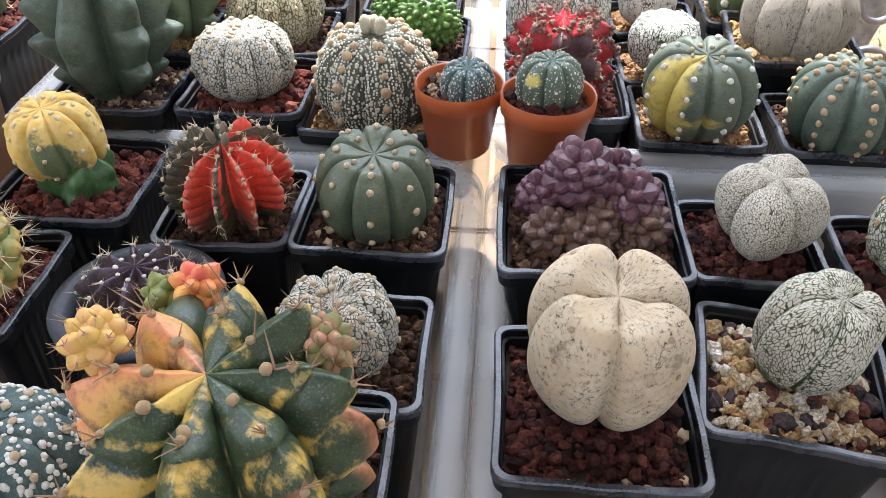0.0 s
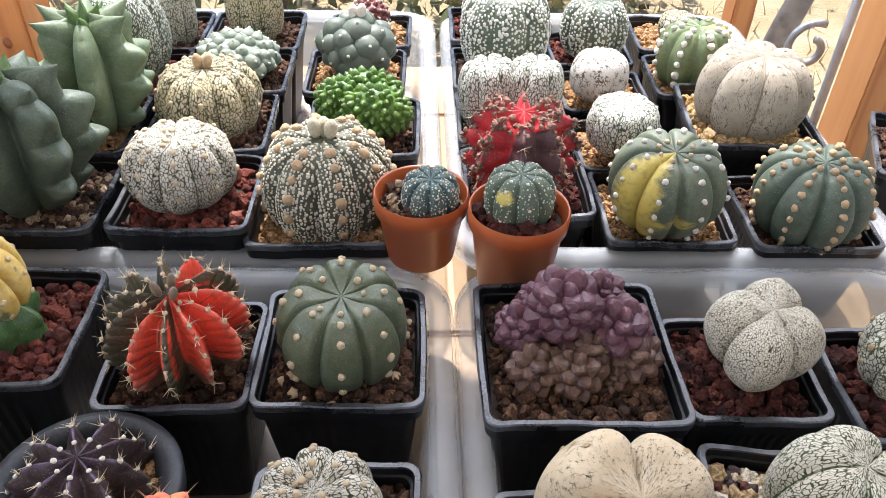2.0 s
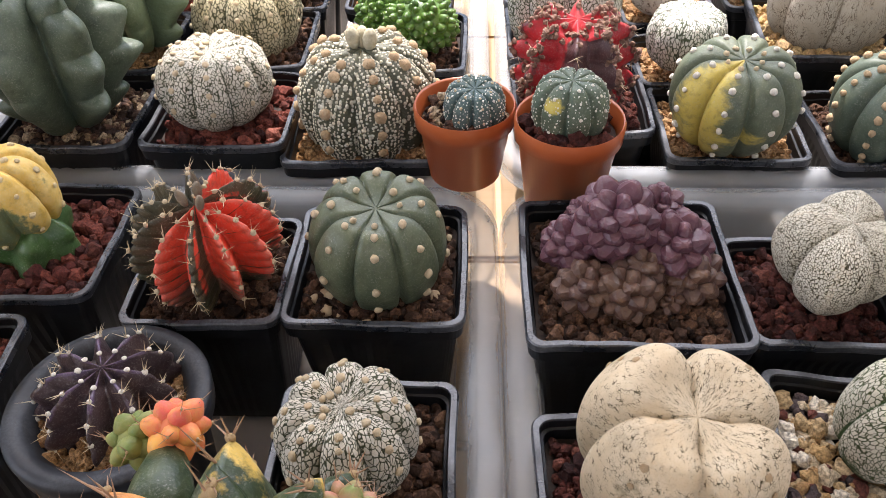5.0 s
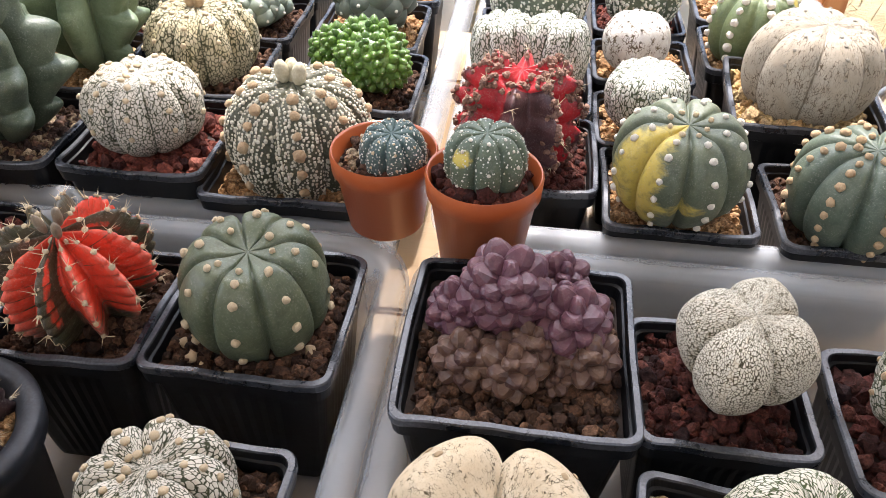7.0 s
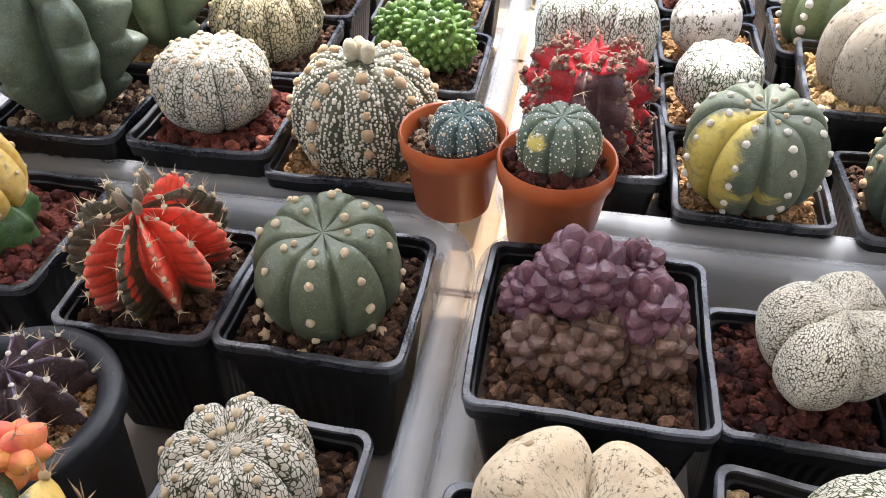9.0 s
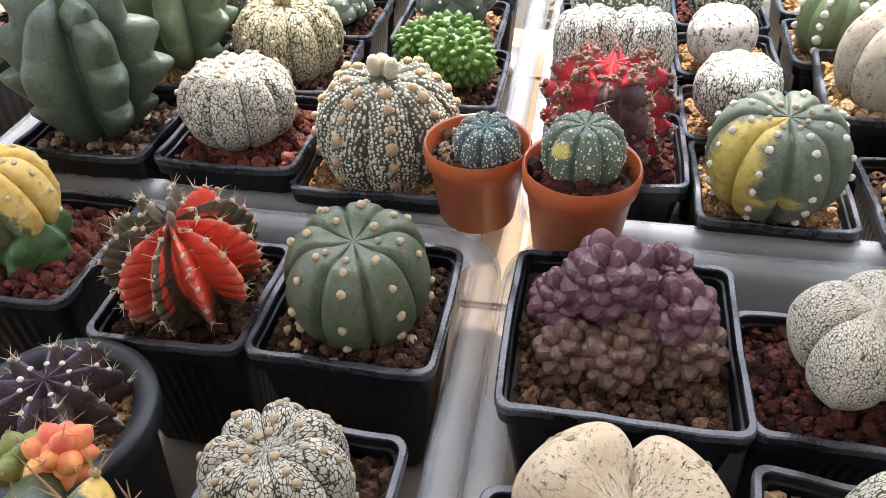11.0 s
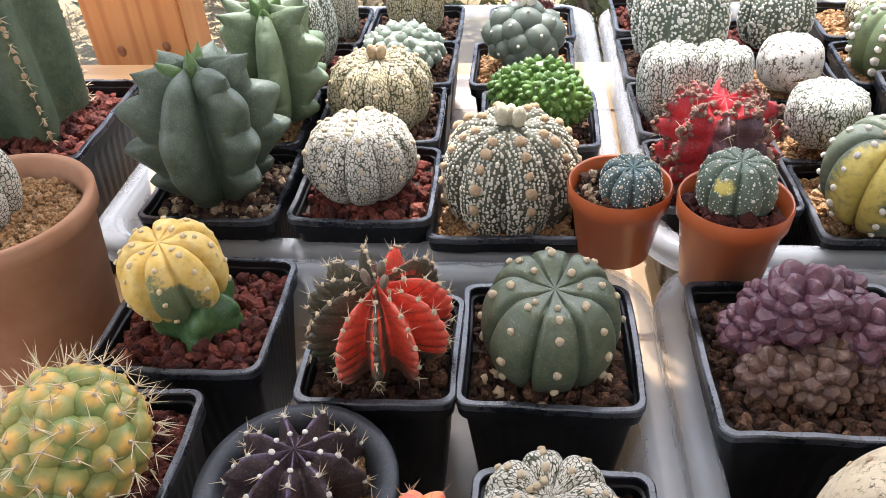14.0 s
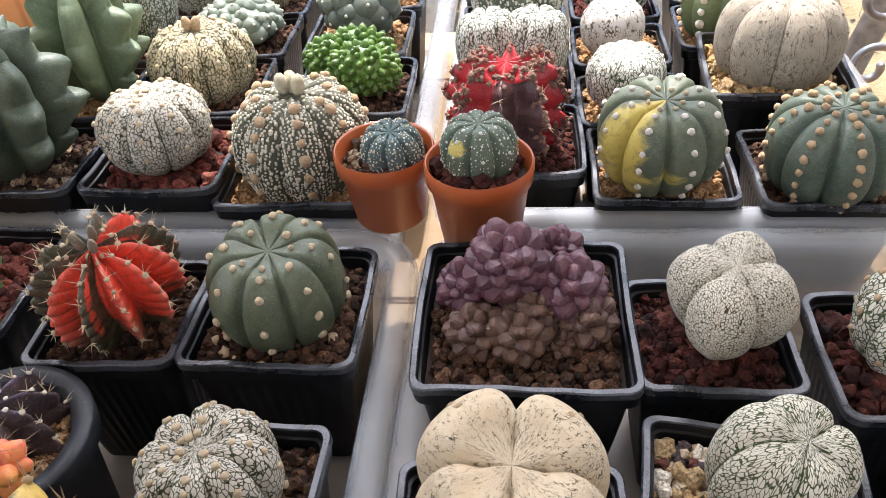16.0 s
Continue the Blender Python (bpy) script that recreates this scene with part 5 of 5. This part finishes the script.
b.areoles(st, (82,), 0.0016, WOOL, flat=1.0)
th = potted_at("potted_star_cactus", "dark green star cactus with knobbly buff areoles, black pot", 0.2195, 0.4625, 0.0402, 0.073, BROWN)
b = Body(0.0355, 0.0285, 8, 0.2, phase=FACE + 0.05, dip=0.1, p=0.62, power=2.8)
st = b.build("stem", skin("deep_green_skin", (0.062, 0.088, 0.06), (0.095, 0.12, 0.08), rough=0.5), th, loc(th, 0.2175, 0.453, 0.09), (4, 0), label="dark green ribbed body")
b.areoles(st, (-42, -26, -8, 8, 24, 40, 56, 70, 82), 0.0023, WOOLB, flat=0.95, jitter=1)

REDB = skin("crimson_skin", (0.06, 0.025, 0.028), (0.1, 0.045, 0.045), (0.42, 0.014, 0.02), rough=0.4)
th = potted_at("potted_chin_cactus", "crimson and dark brown chin cactus with crusted ribs, black pot", 0.046, 0.493, 0.0415, 0.075, MAROON)
b = Body(0.0368, 0.034, 8, 0.4, "sharp", phase=FACE - 0.1, dip=0.16, p=0.5, chins=6, chin=0.24, wob=0.05, power=0.8)
st = b.build("stem", REDB, th, loc(th, 0.0405, 0.491, 0.098), label="crimson body with dark ribs", tone=lambda T, P, k: 0.85 - 0.95 * np.exp(-((np.mod(T - FACE + np.pi, 2 * np.pi) - np.pi - 0.2) / 0.6) ** 2) * (P < 1.0) - 0.3 * np.abs(np.cos(4 * (T - b.phase))) ** 8, res=18, nph=60)
cth = np.repeat(b.phase + 2 * math.pi * np.array([1, 2, 3, 5, 6, 7]) / 8, 85)
cph = np.radians(np.tile(np.linspace(-45, 84, 85), 6)) + RNG.normal(0, 0.04, 510)
cth = cth + RNG.normal(0, 0.06, 510)
cth, cph = np.r_[cth, RNG.uniform(0, 6.28, 90)], np.r_[cph, np.radians(RNG.uniform(52, 86, 90))]
v, f = batch(STONES[1], b.at(cth, cph) * 1.02, random_frames(600, RNG.uniform(0.0007, 0.0022, 600)))
mesh_from("crust", v, f, simple("brown_crust", (0.14, 0.075, 0.05), (0.24, 0.14, 0.1), 400, (0.9, 0.95), 1200, 0.6), st, "brown corky crust along the ribs", smooth=False)
b.spines(st, (-30, 5, 40, 70), 0.006, each=4, thick=0.0002)

SUPER = crackle("white_veined_skin", (0.7, 0.7, 0.62), (0.62, 0.62, 0.54), (0.07, 0.085, 0.045), 480, 0.05, 0.12, 0.7, 0.8, patchy=0.06, warp=0.5, bare=(0.05, 0.058, 0.028), bare_at=(0.55, 1.0))
th = potted_at("potted_star_cactus", "white-veined double-headed star cactus in black pot, maroon grit", 0.0445, 0.578, 0.041, 0.075, MAROON)
b = Body(0.0235, 0.03, 7, 0.14, phase=FACE, p=0.55)
b.build("stem", SUPER, th, loc(th, 0.0275, 0.577, 0.0915), (0, -6), label="white-veined head")
b.build("stem", SUPER, th, loc(th, 0.0585, 0.579, 0.0915), (0, 6), label="white-veined head")

DOT = skin("dark_sage_skin", (0.085, 0.11, 0.075), (0.125, 0.15, 0.10), rough=0.6)
th = potted_at("potted_star_cactus", "tall white-dotted sage green star cactus in black pot", 0.0435, 0.660, 0.0405, 0.075, BROWN)
b = Body(0.0368, 0.036, 7, 0.12, phase=FACE, p=0.5)
st = b.build("stem", DOT, th, loc(th, 0.046, 0.664, 0.104), label="tall sage green body with white dots")
b.flecks(st, 0.0032, 0.0012, ragged=0.25)
th = potted_at("potted_star_cactus", "grey-green star cactus in the rear corner pot, red grit", 0.0435, 0.743, 0.040, 0.078, LAVA)
b = Body(0.02, 0.024, 6, 0.12, phase=FACE, p=0.6)
st = b.build("stem", DOT, th, loc(th, 0.034, 0.742, 0.094), label="grey-green body")
b.flecks(st, 0.0032, 0.0011, ragged=0.25)
th = potted_at("potted_star_cactus", "white-dotted green star cactus in black pot, red grit", 0.1225, 0.6975, 0.0345, 0.076, LAVA)
b = Body(0.0285, 0.0265, 7, 0.14, phase=FACE + 0.2, p=0.58)
st = b.build("stem", DOT, th, loc(th, 0.1245, 0.692, 0.0965), label="green body with white dots")
b.flecks(st, 0.0031, 0.0011, ragged=0.25)
WHT = crackle("chalk_white_skin", (0.7, 0.68, 0.62), (0.6, 0.57, 0.5), (0.13, 0.1, 0.06), 520, 0.0, 0.07, 0.8, 0.4, patchy=0.34, worn=0.35)
th = potted_at("potted_star_cactus", "small chalk-white star cactus in black pot, ochre grit", 0.121, 0.6205, 0.0345, 0.075, OCHRE)
b = Body(0.0228, 0.0185, 8, 0.06, phase=FACE, p=0.55)
st = b.build("stem", WHT, th, loc(th, 0.1135, 0.607, 0.0945), label="flat chalk-white body")
b.areoles(st, (30, 55, 75), 0.0008, simple("dark_areole", (0.14, 0.12, 0.09), (0.2, 0.17, 0.13), 500))
th = potted_at("potted_star_cactus", "white-veined flat star cactus in black pot, ochre grit", 0.121, 0.541, 0.0345, 0.074, OCHRE)
b = Body(0.0252, 0.0188, 8, 0.08, phase=FACE, p=0.5)
st = b.build("stem", SUPER, th, loc(th, 0.1145, 0.5275, 0.0965), label="flat white-veined body")
b.areoles(st, (45, 70), 0.0011, WOOLW)
KNOB = skin("leaf_green_skin", (0.10, 0.14, 0.06), (0.15, 0.19, 0.08), (0.6, 0.5, 0.12), rough=0.5)
th = potted_at("potted_star_cactus", "green star cactus with large white woolly knobs, black pot", 0.2015, 0.648, 0.0365, 0.076, OCHRE)
b = Body(0.0305, 0.0275, 8, 0.14, phase=FACE + 0.1, p=0.62)
st = b.build("stem", KNOB, th, loc(th, 0.196, 0.643, 0.0945), label="green ribbed body", tone=lambda T, P, k: 0.6 * (k == 2))
b.areoles(st, (-30, -10, 8, 25, 42, 58, 72), 0.0028, WOOLW, flat=0.9)
th = potted_at("potted_star_cactus", "small cream star cactus in black pot, ochre grit", 0.2045, 0.7275, 0.037, 0.078, OCHRE)
b = Body(0.0165, 0.0125, 8, 0.08, phase=FACE, p=0.6)
b.build("stem", YFL, th, loc(th, 0.205, 0.722, 0.0865), label="small cream body")

PALE = crackle("pale_pitted_skin", (0.47, 0.42, 0.33), (0.37, 0.32, 0.24), (0.12, 0.09, 0.055), 800, 0.0, 0.06, 0.45, 0.4, patchy=0.18, warp=0.5, rel=0.7, worn=0.4, bare=(0.16, 0.13, 0.09), bare_at=(0.6, 1.0))
th = potted_at("potted_star_cactus", "large pale grey-white star cactus in big black pot, ochre gravel", 0.2135, 0.5595, 0.0455, 0.088, gravel_mat("golden_gravel", (0.5, 0.34, 0.14), (0.6, 0.46, 0.24), (0.4, 0.24, 0.1), (0.62, 0.5, 0.3)), rot=-5, size=0.0032)
b = Body(0.0402, 0.0315, 7, 0.13, phase=FACE + 0.25, dip=0.1, p=0.58, low=-68)
st = b.build("stem", PALE, th, loc(th, 0.214, 0.562, 0.1045), (2, 2), label="pale grey-white fat-ribbed body", res=14)
b.areoles(st, (25, 45, 62, 76), 0.0012, simple("grey_areole", (0.2, 0.18, 0.14), (0.3, 0.27, 0.21), 500), flat=0.5)

# pot at the window's edge
th = potted_at("potted_cactus", "tall black square pot of brown grit beside the tray", 0.334, 0.509, 0.0455, 0.088, BROWN, rot=-22, base=0.0)
b = Body(0.022, 0.03, 6, 0.3, "sharp", phase=FACE, p=0.6)
b.build("stem", GRN, th, loc(th, 0.345, 0.505, 0.105), label="green ribbed body")

# terracotta pot and tall column
th = potted_at("potted_star_cactus", "white-flaked star cactus in a round terracotta pot", -0.3445, 0.385, 0.0500, 0.122, OCHRE, base=0.0, shape="round", mat=CLAY, pot_label="round terracotta pot", lip=0.005, fill=0.012, size=0.0017)
b = Body(0.0245, 0.027, 6, 0.22, phase=FACE, dip=0.12, p=0.62)
b.build("stem", FLAKE, th, loc(th, -0.354, 0.384, 0.132), label="white-flaked ribbed body")
COL = skin("column_green_skin", (0.045, 0.072, 0.038), (0.085, 0.115, 0.06), rough=0.45, scale=60)
th = potted_at("potted_column_cactus", "tall dark green column cactus in a large black pot, red grit", -0.392, 0.508, 0.053, 0.105, LAVA, base=0.0, size=0.003)
b = Body(0.046, 0.17, 4, 0.5, "sharp", phase=FACE + 0.8, dip=0.0, p=0.25, low=-70, wob=0.02, power=1.0, q=1.0)
st = b.build("stem", COL, th, loc(th, -0.402, 0.508, 0.245), (0, -3), label="tall four-angled dark green column", res=24, nph=60)
b.areoles(st, tuple(range(-66, 40, 2)), 0.0015, WOOLB)
b.spines(st, tuple(range(-66, 40, 3)), 0.006, each=4, thick=0.0003)

# orange pots on the tray rims
th = potted_at("potted_seedling_cactus", "small dotted star cactus in a round orange plastic pot", -0.0235, 0.4245, 0.0272, 0.1125, MIXED, base=0.0665, shape="round", mat=ORANGE, pot_label="round orange plastic pot", lip=0.0016, fill=0.008, size=0.0024, group="small orange pots", tilt=(0, 0))
b = Body(0.0165, 0.0150, 8, 0.24, phase=FACE + 0.3, dip=0.18, p=0.62, power=2.8)
st = b.build("stem", BLUE, th, loc(th, -0.0185, 0.4215, 0.1115), (8, 0), label="small dark dotted body")
b.flecks(st, 0.0021, 0.00042, ragged=0.22, low=-45)
b.areoles(st, (10, 40, 65), 0.0008, WOOL)
th = potted_at("potted_seedling_cactus", "small yellow-flecked star cactus in a round orange plastic pot", 0.0285, 0.399, 0.0275, 0.1205, MAROON, base=0.0665, shape="round", mat=ORANGE, pot_label="round orange plastic pot", lip=0.0016, fill=0.008, size=0.0032, group="small orange pots")
b = Body(0.0192, 0.0172, 8, 0.18, phase=FACE + 0.15, dip=0.14, p=0.64, power=2.8)
st = b.build("stem", skin("green_yellow_patch_skin", (0.065, 0.095, 0.06), (0.095, 0.125, 0.075), (0.5, 0.4, 0.07), rough=0.5, ragged=1.6), th, loc(th, 0.0285, 0.402, 0.124), label="small green body with yellow patch", tone=lambda T, P, k: 0.62 * np.exp(-((np.mod(T - FACE + np.pi, 2 * np.pi) - np.pi + 0.6) / 0.5) ** 2) * np.exp(-((P - 0.5) / 0.5) ** 2))
b.flecks(st, 0.0026, 0.00036, ragged=0.3, low=-40)
b.areoles(st, (-15, 15, 42, 66), 0.0009, WOOLW)
